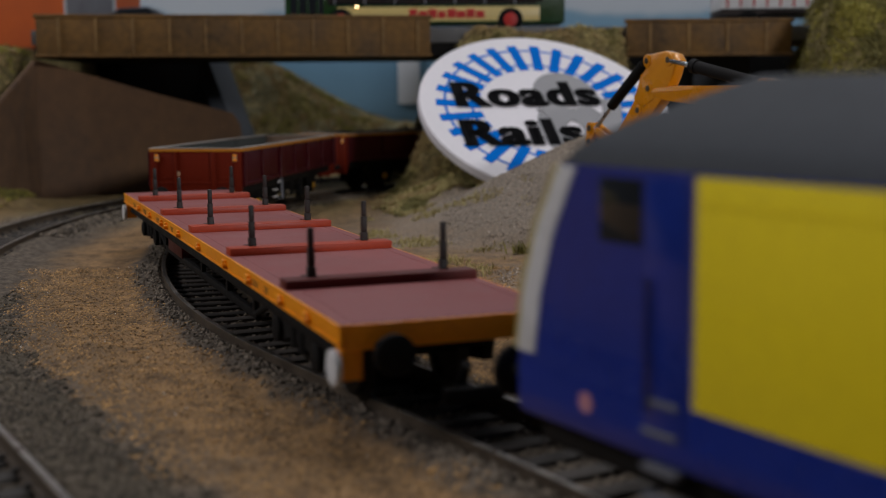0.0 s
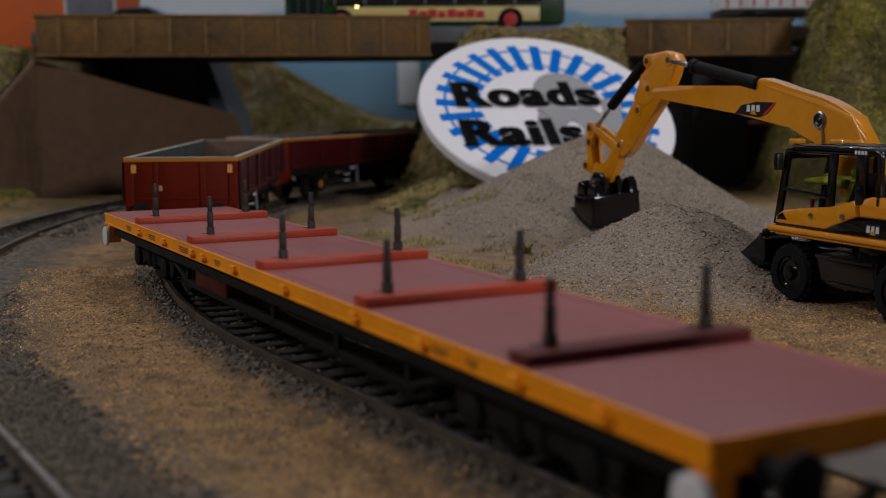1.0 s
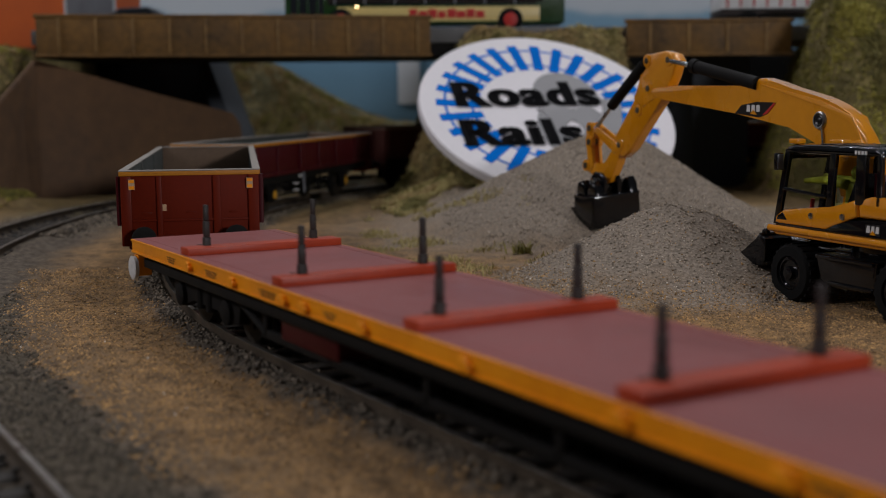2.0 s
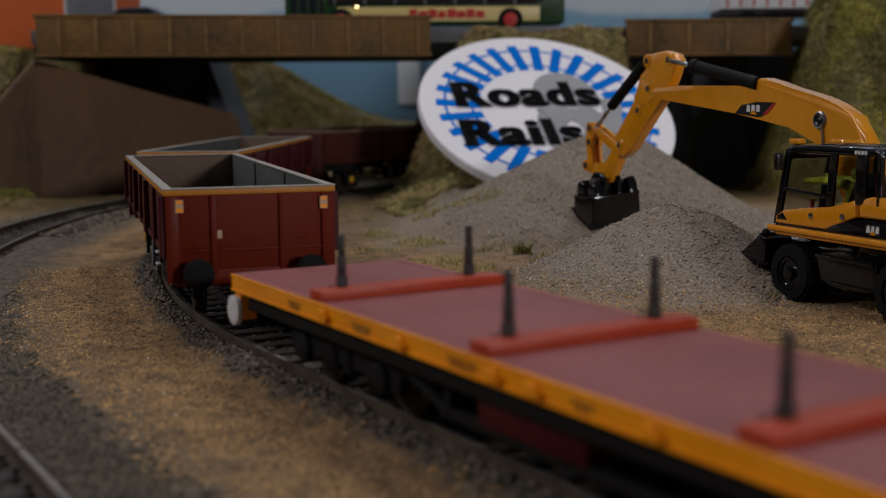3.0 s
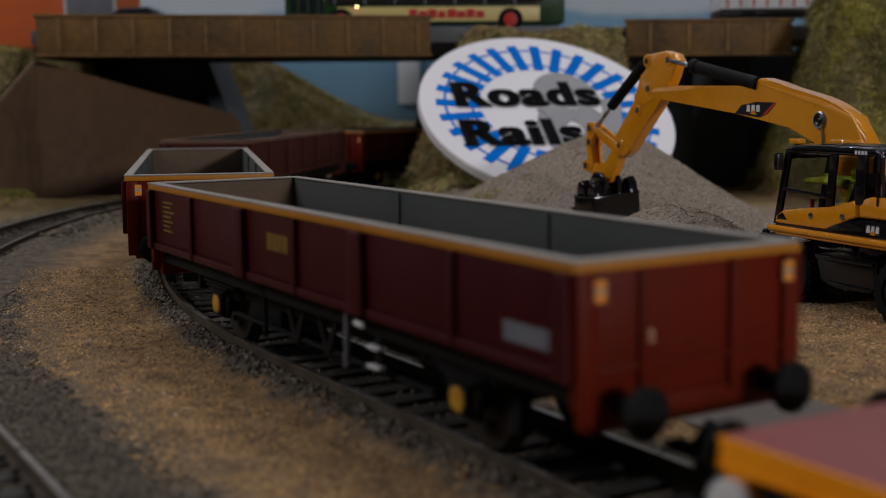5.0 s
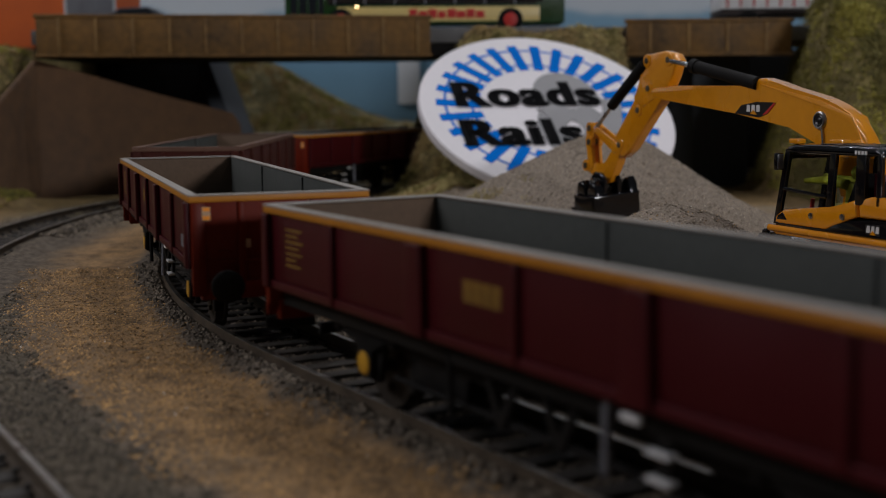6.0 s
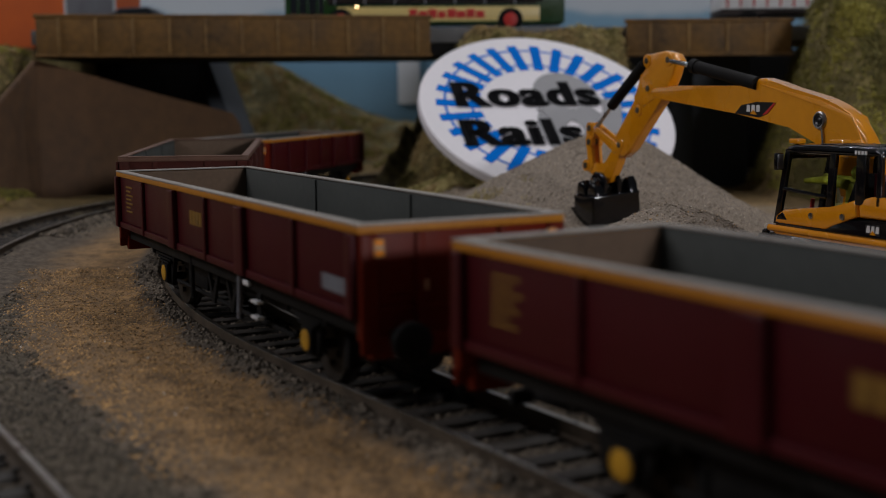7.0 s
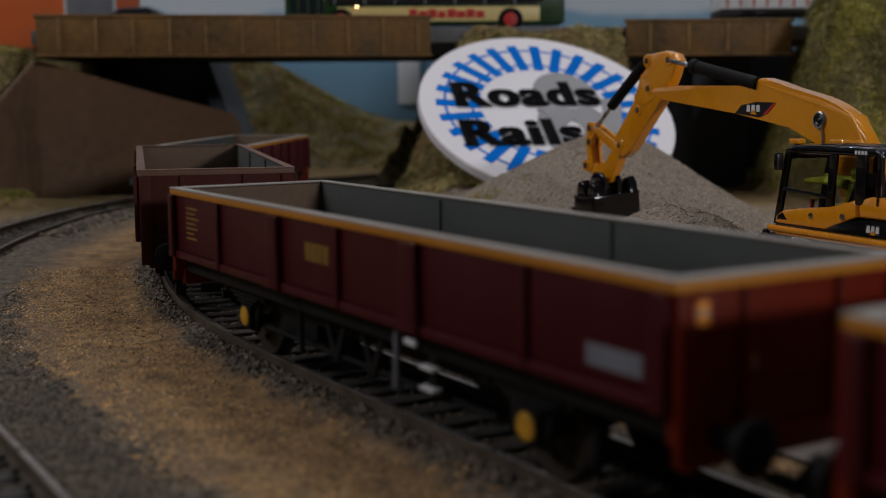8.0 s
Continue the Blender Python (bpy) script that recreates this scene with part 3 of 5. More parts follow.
    for sd in (-1, 1):
        for x in (-43.5, 43.5):
            for e in (-1, 1):
                part("brake_shoe", P([(x + e * 6.8, 3.4), (x + e * 8.6, 3.8), (x + e * 9.0, 8.6), (x + e * 7.4, 9.4), (x + e * 7.2, 6.4)], *sorted((sd * 7.8, sd * 9.8)), bevel=0.25), M_black, v)
                part("brake_hanger", C((x + e * 8.2, sd * 9.0, 9.0), (x + e * 7.4, sd * 9.4, 14.0), 0.5, n=8), M_black, v)
                part("spring_shackle", B(x + e * 8.6 - 0.6, x + e * 8.6 + 0.6, *sorted((sd * 12.0, sd * 13.8)), 10.8, 14.2, 0.2), M_black, v)
        for x in (-8, 4):
            part("v_hanger", P([(x - 4.5, 13.4), (x - 3.4, 13.4), (x, 7.4), (x + 3.4, 13.4), (x + 4.5, 13.4), (x + 0.8, 5.6), (x - 0.8, 5.6)], *sorted((sd * 12.6, sd * 13.2)), bevel=0.1), M_black, v)
        part("truss_bar", B(-34, 34, *sorted((sd * 10.4, sd * 11.4)), 9.4, 11.0, 0.2), M_black, v)
    part("brake_cylinder", C((22, -4, 9.0), (33, -4, 9.0), 3.4, n=18), M_black, v)
    part("battery_box", B(-33, -19, -11, 2, 6.2, 12, 0.4), M_black, v)
    for x in (-43.5, 43.5):
        wheelset(v, x, 6.3)
    MOVERS.append((v, s, 44))
    return v


def flat_wagon(s):
    v = thing("flat_wagon", riding(s, 92), "long flat wagon with pinkish deck, orange sides and red bolsters", "wagon")
    L, W, zd = 124.4, 17.1, 15.58
    deck = part("deck", B(-L + 0.12, L - 0.12, -W + 0.12, W - 0.12, zd - 0.8, zd, 0.1), M_deck, v, "dusty pinkish brown deck")
    for sd in (-1, 1):
        part("deck_line", B(-L + 1, L - 1, sd * 14.6 - 0.07, sd * 14.6 + 0.07, zd - 0.1, zd + 0.05, 0), M_deck, deck)
    for sd in (-1, 1):
        sole = part("sole_bar", B(-L, L, *sorted((sd * W, sd * (W - 0.9))), zd - 3.0, zd - 0.06, 0.12), M_orange, v, "orange sole bar")
        for z in (zd - 0.5, zd - 3.0):
            part("flange", B(-L, L, *sorted((sd * (W + 0.22), sd * (W - 0.1))), z, z + 0.45, 0.12), M_orange, sole)
        for u in (38, 61.4, 83.9, 92, 112, 139.4, 169, 191, 215, 232):
            x = u - L
            bm = B(x - 1.1, x + 1.1, *sorted((sd * (W - 0.05), sd * (W + 0.7))), zd - 2.5, zd - 0.9, 0.25)
            C((x + 1.5, sd * W, zd - 1.9), (x + 1.5, sd * (W + 1.0), zd - 1.9), 0.5, n=8, bm=bm)
            part("lashing_ring", bm, M_orange, sole)
        for u, w in ((27, 5), (50, 6), (77, 7), (101, 4), (204.7, 3), (196, 5)):
            for i in range(3):
                part("marking", B(u - L - w / 2 + 0.4 * i, u - L + w / 2 - 0.3 * i, *sorted((sd * (W + 0.02), sd * (W + 0.07))), zd - 1.45 - 0.45 * i, zd - 1.25 - 0.45 * i, 0), M_stake, sole)
    for sd in (-1, 1):
        hs = part("headstock", B(*sorted((sd * L, sd * (L - 1.0))), -W + 0.9, W - 0.9, zd - 3.7, zd - 0.06, 0.15), M_orange, v, "orange headstock")
        part("headstock_flange", B(*sorted((sd * (L + 0.12), sd * (L - 0.1))), -W + 0.5, W - 0.5, zd - 0.55, zd - 0.1, 0.1), M_orange, hs)
        for y in (-11, 11):
            buffer(v, sd * L, sd, y, 12.0, 2.9, 4.2)
        for y in (-1, 1):
            br = part("corner_bracket", P([(sd * (L - 0.3), zd - 3.4), (sd * (L - 3.4), zd - 3.4), (sd * (L - 2.8), zd - 8.0), (sd * (L - 0.9), zd - 8.0)], *sorted((y * (W - 0.3), y * (W - 3.4))), bevel=0.2), M_orange, v, "orange corner bracket")
            part("disc", lathe([(0, 2.55), (y * 0.8, 2.6), (y * 1.0, 2.2), (y * 0.7, 0.8)], (sd * (L - 2.0), y * (W - 0.1), zd - 6.2), (0, 1, 0), 28), M_white, br, "round white disc plate")
        coupling(v, sd * (L - 3), sd)
    for u in (33.8, 79.9, 124.8, 169.7, 214.6):
        x = u - L
        b = part("bolster", B(x - 2.2, x + 2.2, -W + 0.5, W - 0.5, zd - 0.05, zd + 1.5, 0.2), M_darkbolster if u > 200 else M_bolster, v, "dark red brown timber bolster" if u > 200 else "red oxide timber bolster")
        for y in (-11.6, 11.6):
            bm = bmesh.new()
            for z0, z1, r in ((zd, zd + 3.2, 0.72), (zd + 3.2, zd + 6.4, 0.58), (zd + 6.4, zd + 9.6, 0.48)):
                B(x - 1.0 - r, x - 1.0 + r, y - r, y + r, z0, z1, 0.2, bm)
            B(x - 3.1, x - 2.0, y - 1.4, y + 1.4, zd, zd + 1.6, 0.2, bm)
            part("stake", bm, M_stake, b, "upright black stake")
    part("centre_sill", B(-L + 3, L - 3, -7, 7, 10.4, zd - 0.9, 0.3), M_black, v)
    for sd in (-1, 1):
        part("side_girder", B(-58, 58, *sorted((sd * 14.2, sd * 13.0)), 4.6, 6.2, 0.2), M_black, v)
        part("upper_girder", B(-L + 4, L - 4, *sorted((sd * 15.8, sd * 14.4)), 9.6, 11.6, 0.2), M_black, v)
        for x in (-56, -30, 0, 30, 56):
            part("truss_post", B(x - 0.8, x + 0.8, *sorted((sd * 14.2, sd * 13.2)), 5, 11, 0.15), M_black, v)
        for x0, x1 in ((-56, -74), (56, 74)):
            part("truss_brace", C((x0, sd * 13.7, 5.4), (x1, sd * 13.7, 11), 0.7, n=8), M_black, v)
        part("equipment_box", B(-48, -26, *sorted((sd * 14.6, sd * 7.5)), 5.8, 11.0, 0.4), M_maroon, v, "dark maroon equipment box")
    for bx in (-88, 88):
        bog = part("bogie", B(bx - 17, bx + 17, -8, 8, 6.5, 10.2, 0.4), M_black, v, "black three-piece bogie")
        for sd in (-1, 1):
            part("bogie_frame", P([(bx - 19, 8.6), (bx + 19, 8.6), (bx + 18, 4.6), (bx + 12, 3.8), (bx + 7, 6.0), (bx - 7, 6.0), (bx - 12, 3.8), (bx - 18, 4.6)], *sorted((sd * 11.6, sd * 13.6)), bevel=0.3), M_black, bog)
            for x in (-13, 13):
                part("axle_box", lathe([(0, 2.4), (sd * 1.0, 2.4), (sd * 1.4, 1.5)], (bx + x, sd * 13.4, 6.2), (0, 1, 0), 16), M_black, bog)
            part("spring", C((bx - 2.6, sd * 13.0, 4.8), (bx - 2.6, sd * 13.0, 9.5), 1.4, n=10), M_black, bog)
            part("spring", C((bx + 2.6, sd * 13.0, 4.8), (bx + 2.6, sd * 13.0, 9.5), 1.4, n=10), M_black, bog)
        for x in (-13, 13):
            wheelset(v, bx + x, 6.1)
    MOVERS.append((v, s, 92))
    return v


def locomotive(s):
    v = thing("locomotive", riding(s, 70), "blue and yellow electric locomotive with a slate grey roof", "locomotive")
    L, W = 122.0, 18.0
    # body sections along x: end rows bring the nose in
    def shell(zs, x_of, w_of, mat_, name, label="", parent=None):
        bm = bmesh.new()
        rows = []
        for z in zs:
            ring = []
            for sx in (-1, 1):
                pts = []
                for k in range(9):
                    a = (k - 4) / 4
                    w = w_of(z)
                    pts.append((sx * (x_of(z) - 6.0 * abs(a) ** 2.6), sx * a * w))
                ring += pts
            rows.append([bm.verts.new((x, y, z)) for x, y in ring])
        n = len(rows[0])
        for a, b in zip(rows, rows[1:]):
            for k in range(n):
                bm.faces.new((a[k], a[(k + 1) % n], b[(k + 1) % n], b[k]))
        bm.faces.new(rows[0])
        bm.faces.new(rows[-1])
        return part(name, bm, mat_, parent or v, label)
    nose = lambda z: L - (0 if z < 17 else 0.20 * (z - 17) + 0.007 * (z - 17) ** 2)
    body = shell((11.0, 12.0, 14, 17, 20, 24, 28, 32, 36, 39.2), nose, lambda z: W - (0.5 if z < 11.5 else 0), M_blue, "body", "deep blue body")
    shell((39.2, 41.5, 44.0, 46.2, 47.4, 48.0), lambda z: nose(39.2) - (z - 39.2) ** 1.5 * 0.75, lambda z: W - max(0, z - 40) ** 1.35 * 0.55, M_roof, "roof", "slate grey roof")
    for sd in (-1, 1):
        pn = part("side_panel", B(-L + 34.5, L - 34.5, *sorted((sd * (W - 0.2), sd * (W + 0.12))), 17.3, 38.9, 0.08), M_yellow, v, "lemon yellow side panel")
        part("panel_shade_line", B(-L + 34.5, L - 34.5, *sorted((sd * (W + 0.10), sd * (W + 0.2))), 36.4, 36.6, 0), M_yellow, pn)
        for ex in (-1, 1):
            part("nose_stripe", P([(ex * (L - 5.8), 18), (ex * (L - 9.1), 18), (ex * (L - 10.2), 25), (ex * (L - 12.6), 32), (ex * (L - 16.4), 39), (ex * (L - 13.4), 39), (ex * (L - 9.4), 32), (ex * (L - 7.0), 25)], *sorted((sd * (W - 2.6), sd * (W + 0.1))), bevel=0.1), M_white, v, "white stripe on the nose edge")
            part("nose_edge_stripe", P([(ex * (L - 4.2), 18), (ex * (L - 5.8), 18), (ex * (L - 7.0), 25), (ex * (L - 9.4), 32), (ex * (L - 13.4), 39), (ex * (L - 11.8), 39), (ex * (L - 7.8), 32), (ex * (L - 5.4), 25)], *sorted((sd * (W - 6.0), sd * (W - 0.5))), bevel=0.1), M_paleyellow, v)
            part("cab_window", B(*sorted((ex * (L - 27.0), ex * (L - 20.4))), *sorted((sd * (W - 0.2), sd * (W + 0.1))), 31.8, 38.2, 0.05), M_darkglass, v, "dark cab side window")
            door = part("cab_door", B(*sorted((ex * (L - 33.5), ex * (L - 27.6))), *sorted((sd * (W - 0.2), sd * (W + 0.1))), 13.5, 38.6, 0.08), M_blue, v)
            part("handrail", C((ex * (L - 28.2), sd * (W + 0.6), 16), (ex * (L - 28.2), sd * (W + 0.6), 29), 0.25, n=8), M_blue, door)
            for z in (16.6, 13.6, 10.0, 7.0):
                part("footstep", B(*sorted((ex * (L - 32.5), ex * (L - 27.5))), *sorted((sd * (W - 1.4), sd * (W + 0.3))), z, z + 0.7, 0.15), M_greywhite, door)
            part("emblem", lathe([(0, 1.1), (sd * 0.1, 1.1)], (ex * (L - 18.4), sd * (W + 0.02), 14.6), (0, 1, 0), 20), M_pink, v, "small pale pink emblem")
    for ex in (-1, 1):
        part("windscreen", B(*sorted((ex * (L - 13.2), ex * (L - 9.0))), -12, 12, 29, 37.5, 0.3), M_darkglass, v, "dark windscreen")
        for y in (-11, 11):
            buffer(v, ex * (L - 1), ex, y, 12.8, 3.3, 5.0)
            part("headlamp", lathe([(0, 1.4), (ex * 0.5, 1.4)], (ex * (L - 3.5), y, 20.5), (1, 0, 0), 16), M_white, v, "round head lamp")
        coupling(v, ex * (L - 6), ex)
        part("skirt", B(*sorted((ex * (L - 7), ex * (L - 40))), -W + 2.5, W - 2.5, 7.4, 11.2, 0.4), M_black, v)
    part("underframe", B(-45, 45, -14, 14, 4.5, 11.2, 0.5), M_black, v)
    for x in (-30, 0, 30):
        part("roof_vent", B(x - 11, x + 11, -7, 7, 47.8, 49.0, 0.4), M_roof, v)
    for bx in (-66, 66):
        bog = part("bogie", B(bx - 22, bx + 22, -9, 9, 5, 10.8, 0.4), M_black, v, "black bogie")
        for sd in (-1, 1):
            part("bogie_frame", P([(bx - 25, 9), (bx + 25, 9), (bx + 24, 5), (bx + 15, 3.4), (bx + 8, 6), (bx - 8, 6), (bx - 15, 3.4), (bx - 24, 5)], *sorted((sd * 12.2, sd * 14.4)), bevel=0.3), M_black, bog)
            for x in (-17, 17):
                part("axle_box", lathe([(0, 2.6), (sd * 1.0, 2.6), (sd * 1.4, 1.5)], (bx + x, sd * 14.3, 7.0), (0, 1, 0), 16), M_greywhite, bog)
        for x in (-17, 17):
            wheelset(v, bx + x, 7.4)
    MOVERS.append((v, s, 70))
    return v


SF = -190.5
locomotive(82.5)
flat_wagon(SF)
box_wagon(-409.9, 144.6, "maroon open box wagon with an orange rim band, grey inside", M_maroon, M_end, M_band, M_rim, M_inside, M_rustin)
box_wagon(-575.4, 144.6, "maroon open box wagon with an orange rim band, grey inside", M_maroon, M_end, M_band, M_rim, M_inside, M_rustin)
box_wagon(-735.5, 136.0, "weathered brown red open box wagon with a rusty rim", M_weather, M_weather, M_rimbrown, M_rimbrown, M_inside, M_rustin, False, 31.0)
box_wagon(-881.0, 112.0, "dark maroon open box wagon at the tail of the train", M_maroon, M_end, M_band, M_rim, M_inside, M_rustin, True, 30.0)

# ---- the excavator ----
EXC = Matrix.Translation((102.6 * MM, 271.0 * MM, -2.5 * MM)) @ Matrix.Rotation(radians(113.6), 4, "Z")


def excavator():
    v = thing("toy_excavator", EXC, "yellow and black model wheeled excavator reaching over a gravel heap", "excavator")
    ch = part("chassis", B(-26, 26, -7, 7, 6, 12.5, 0.6), M_gloss, v, "glossy black chassis")
    for x in (17, -17):
        part("axle", C((x, -12, 6.9), (x, 12, 6.9), 2.2, n=14), M_gloss, ch)
    for sd in (-1, 1):
        part("step_box", P([(9.5, 12.4), (-10, 12.4), (-10, 6.0), (3, 5.2), (7.5, 6.2)], *sorted((sd * 7, sd * 15.0)), bevel=0.9), M_gloss, ch)
        part("step_plate", B(-9.5, 8.5, *sorted((sd * 15.0, sd * 15.6)), 11.6, 12.4, 0.15), M_gloss, ch)
        part("step_plate", B(-9.5, 4.5, *sorted((sd * 15.0, sd * 15.6)), 6.0, 6.7, 0.15), M_gloss, ch)
        for x in (17, -17):
            wh = part("wheel", lathe([(-3.6, 4.0), (-3.6, 6.0), (-2.8, 6.9), (2.6, 6.9), (3.4, 6.2), (3.5, 4.1), (2.4, 4.0), (2.2, 0.5)] if sd > 0 else [(3.6, 4.0), (3.6, 6.0), (2.8, 6.9), (-2.6, 6.9), (-3.4, 6.2), (-3.5, 4.1), (-2.4, 4.0), (-2.2, 0.5)], (x, sd * 12.6, 6.9), (0, 1, 0), 36), M_rubber, v, "black rubber tyre")
            bm = lathe([(0, 4.0), (sd * 0.4, 3.9), (sd * 0.5, 3.2), (sd * -0.4, 2.9), (sd * -0.4, 1.7), (sd * 1.0, 1.5), (sd * 1.2, 0.8)], (x, sd * 15.3, 6.9), (0, 1, 0), 28)
            part("rim", bm, M_gloss, wh, "glossy black rim")
            lug = bmesh.new()
            for k in range(22):
                a = k * 2 * math.pi / 22
                m = Matrix.Translation((x, sd * 12.6, 6.9)) @ Matrix.Rotation(a, 4, "Y")
                g = bmesh.ops.create_cube(lug, size=1.0, matrix=m @ Matrix.Translation((0, 0, 6.85)) @ Matrix.Diagonal((0.9, 5.6, 0.5, 1)))
            part("tread", lug, M_rubber, wh)
    bl = part("dozer_blade", P([(37.4, 9.0), (36.4, 7.6), (34.6, 7.0), (27.5, 7.4), (26.4, 9.0), (26.4, 14.0), (28.8, 15.0), (30.0, 13.6), (31.6, 12.2), (34.0, 10.8)], -15.5, 15.5, 0.25), M_gloss, v, "glossy black dozer blade")
    part("blade_edge", C((28.4, -15.4, 14.8), (28.4, 15.4, 14.8), 0.55, n=12), M_gloss, bl)
    for y in (-13.5, 13.5):
        part("blade_knob", lathe([(0, 0.9), (0.9, 1.0), (1.3, 0.6)], (28.6, y, 14.9), (0, 0, 1), 14), M_gloss, bl)
    for y in (-7, 7):
        part("blade_arm", P([(20, 9.5), (28, 11.5), (28, 8.0), (20, 7.0)], y - 1, y + 1, 0.3), M_gloss, bl)
        part("blade_ram", C((20, y, 13.0), (28.0, y, 13.6), 0.8, n=10), M_steel, bl)
    part("turntable", C((0, 0, 12.3), (0, 0, 15.6), 9.5, n=36), M_gloss, v)
    # superstructure
    up = part("superstructure", P([(23, 15.4), (25, 16.4), (24, 17.8), (-36, 17.8), (-36, 15.4)], -15.2, 15.2, 0.6), M_cat, v, "yellow lower deck")
    part("skirt_rail", C((25.2, 15.2, 17.0), (-36, 15.2, 16.8), 0.8, n=24), M_cat, up)
    part("side_panel", P([(23.6, 18.2), (23.0, 20.2), (20.2, 21.8), (4, 23.6), (0.0, 24.6), (-3.4, 25.9), (-4.0, 22.0), (6, 18.2)], 13.6, 15.3, 0.7), M_cat, v, "yellow curved door panel")
    part("panel_window", P([(22.4, 19.2), (22.2, 20.1), (20.4, 21.0), (19.0, 19.3)], 15.25, 15.42, 0.05), M_gloss, v)
    part("black_swoosh", P([(7, 17.8), (3, 19.6), (-2, 21.0), (-8, 21.6), (-36, 21.6), (-36, 17.8)], 13.4, 15.15, 0.2), M_gloss, v, "glossy black lower flank")
    eng = part("engine_cover", P([(-4.2, 21.7), (-3.8, 24.5), (-4.6, 26.0), (-8, 26.6), (-34, 27.5), (-36, 25), (-36, 21.7)], -15, 15.2, 1.1), M_cat, v, "yellow engine cover")
    part("counterweight", P([(-33, 15.2), (-40, 16), (-41, 21), (-40, 26), (-33, 27)], -15, 15, 0.8), M_cat, v)
    part("rear_deck", B(-33, -6, -14.5, -1, 26.0, 31.0, 0.8), M_cat, v)
    part("right_flank", P([(24, 17.8), (22, 26), (-5, 27.0), (-5, 17.8)], -15.2, -4.5, 0.6), M_cat, v)
    for x, z in ((10.6, 21.0), (0.4, 21.6)):
        b = part("bolt", lathe([(0, 0.75), (0.35, 0.7), (0.4, 0.3)], (x, 15.25, z), (0, 1, 0), 14), M_steel, v)
    # flank badge in plain shapes
    bd = part("badge", P([(-6.6, 18.6), (-6.6, 20.6), (-11.0, 20.9), (-11.0, 18.3)], 15.14, 15.24, 0), M_catdark, v, "plain badge of white bars and a yellow wedge")
    for i in range(3):
        part("badge_bar", P([(-6.9 - 1.35 * i, 18.9), (-7.2 - 1.35 * i, 20.4), (-8.0 - 1.35 * i, 20.4), (-8.0 - 1.35 * i, 18.9)], 15.2, 15.3, 0), M_white, bd)
    part("badge_wedge", P([(-8.0, 18.5), (-8.9, 19.5), (-9.8, 18.5)], 15.22, 15.34, 0), M_cat, bd)
    # cab
    def post(x0, z0, x1, z1, y, w=0.75, name="cab_post"):
        part(name, P([(x0 - w, z0), (x0 + w, z0), (x1 + w, z1), (x1 - w, z1)], y - 0.6, y + 0.6, 0.25), M_gloss, cab)
    cab = part("cab", P([(20.5, 35.0), (19.6, 36.6), (17, 37.2), (-9.0, 37.2), (-10.6, 36.4), (-10.8, 35.2)], 1.2, 15.4, 0.95), M_gloss, v, "glossy black cab roof and frame")
    for y in (14.6, 1.8):
        post(23.2, 18.0, 19.4, 36.0, y, 0.9)
        post(5.4, 22.0, 4.2, 36.0, y, 1.0)
        post(-4.4, 24.5, -4.6, 36.0, y, 1.5)
        post(-10.0, 24.5, -10.0, 36.0, y, 0.7)
    part("sill", B(-11, 23.5, 1.4, 15.0, 17.6, 18.8, 0.3), M_gloss, cab)
    part("door_rail", C((20.6, 15.0, 26.6), (6.0, 15.0, 25.6), 0.45, n=10), M_gloss, cab)
    part("front_frame", B(18.9, 20.4, 1.8, 14.6, 33.6, 35.4, 0.3), M_gloss, cab)
    part("front_lower", B(22.0, 23.4, 1.8, 14.6, 18, 20.6, 0.3), M_gloss, cab)
    for q in ((P([(22.0, 20.5), (19.0, 34.8), (5.2, 34.8), (6.2, 22.2)], 14.5, 14.7, 0), "side_pane"), (P([(3.4, 24.4), (3.2, 34.8), (-2.8, 34.8), (-2.8, 25.4)], 14.5, 14.7, 0), "side_pane"), (P([(-6, 26), (-6, 34.8), (-9.4, 34.8), (-9.4, 26)], 14.5, 14.7, 0), "side_pane")):
        part(q[1], q[0], M_glass, cab, "clear plastic pane").visible_shadow = False
    part("back_wall", B(-10.6, -9.8, 1.8, 14.4, 18, 30, 0.2), M_gloss, cab)
    part("rear_lining", B(-9.6, -6.4, 12.4, 13.0, 26.0, 31.5, 0.2), M_maroon, cab, "dull dark red lining")
    part("seat", P([(12, 18.8), (12, 21.5), (3.2, 22.2), (0.8, 31.0), (-1.6, 31.0), (0, 18.8)], 5.0, 11.5, 0.8), M_rubber, cab, "black seat")
    part("lever", C((15.5, 11.5, 18.8), (14.5, 11.5, 24.5), 0.5, n=8), M_red, cab, "red control lever")
    part("cab_work_lamp", B(16.2, 19.2, 12.6, 15.2, 37.2, 38.4, 0.3), M_cat, cab)
    part("cab_work_lamp", B(9.0, 13.2, 5.5, 8.5, 37.2, 38.2, 0.3), M_cat, cab)
    mr = part("mirror", B(20.2, 21.5, 15.6, 17.6, 31.0, 35.0, 0.3), M_gloss, cab, "side mirror")
    part("mirror_face", B(20.1, 20.25, 15.8, 17.4, 31.3, 34.7, 0.05), M_greywhite, mr)
    for i in range(4):
        part("roof_mark", B(-6.6 + i * 1.0, -5.9 + i * 1.0, 15.38, 15.5, 35.6, 36.4, 0), M_white, cab)
    for i in range(5):
        part("grab_knurl", B(-8 + i * 4.0, -6 + i * 4.0, 3, 13.6, 37.15, 37.45, 0.1), M_gloss, cab)
    # boom, stick, bucket
    yb0, yb1 = -6.0, -2.0
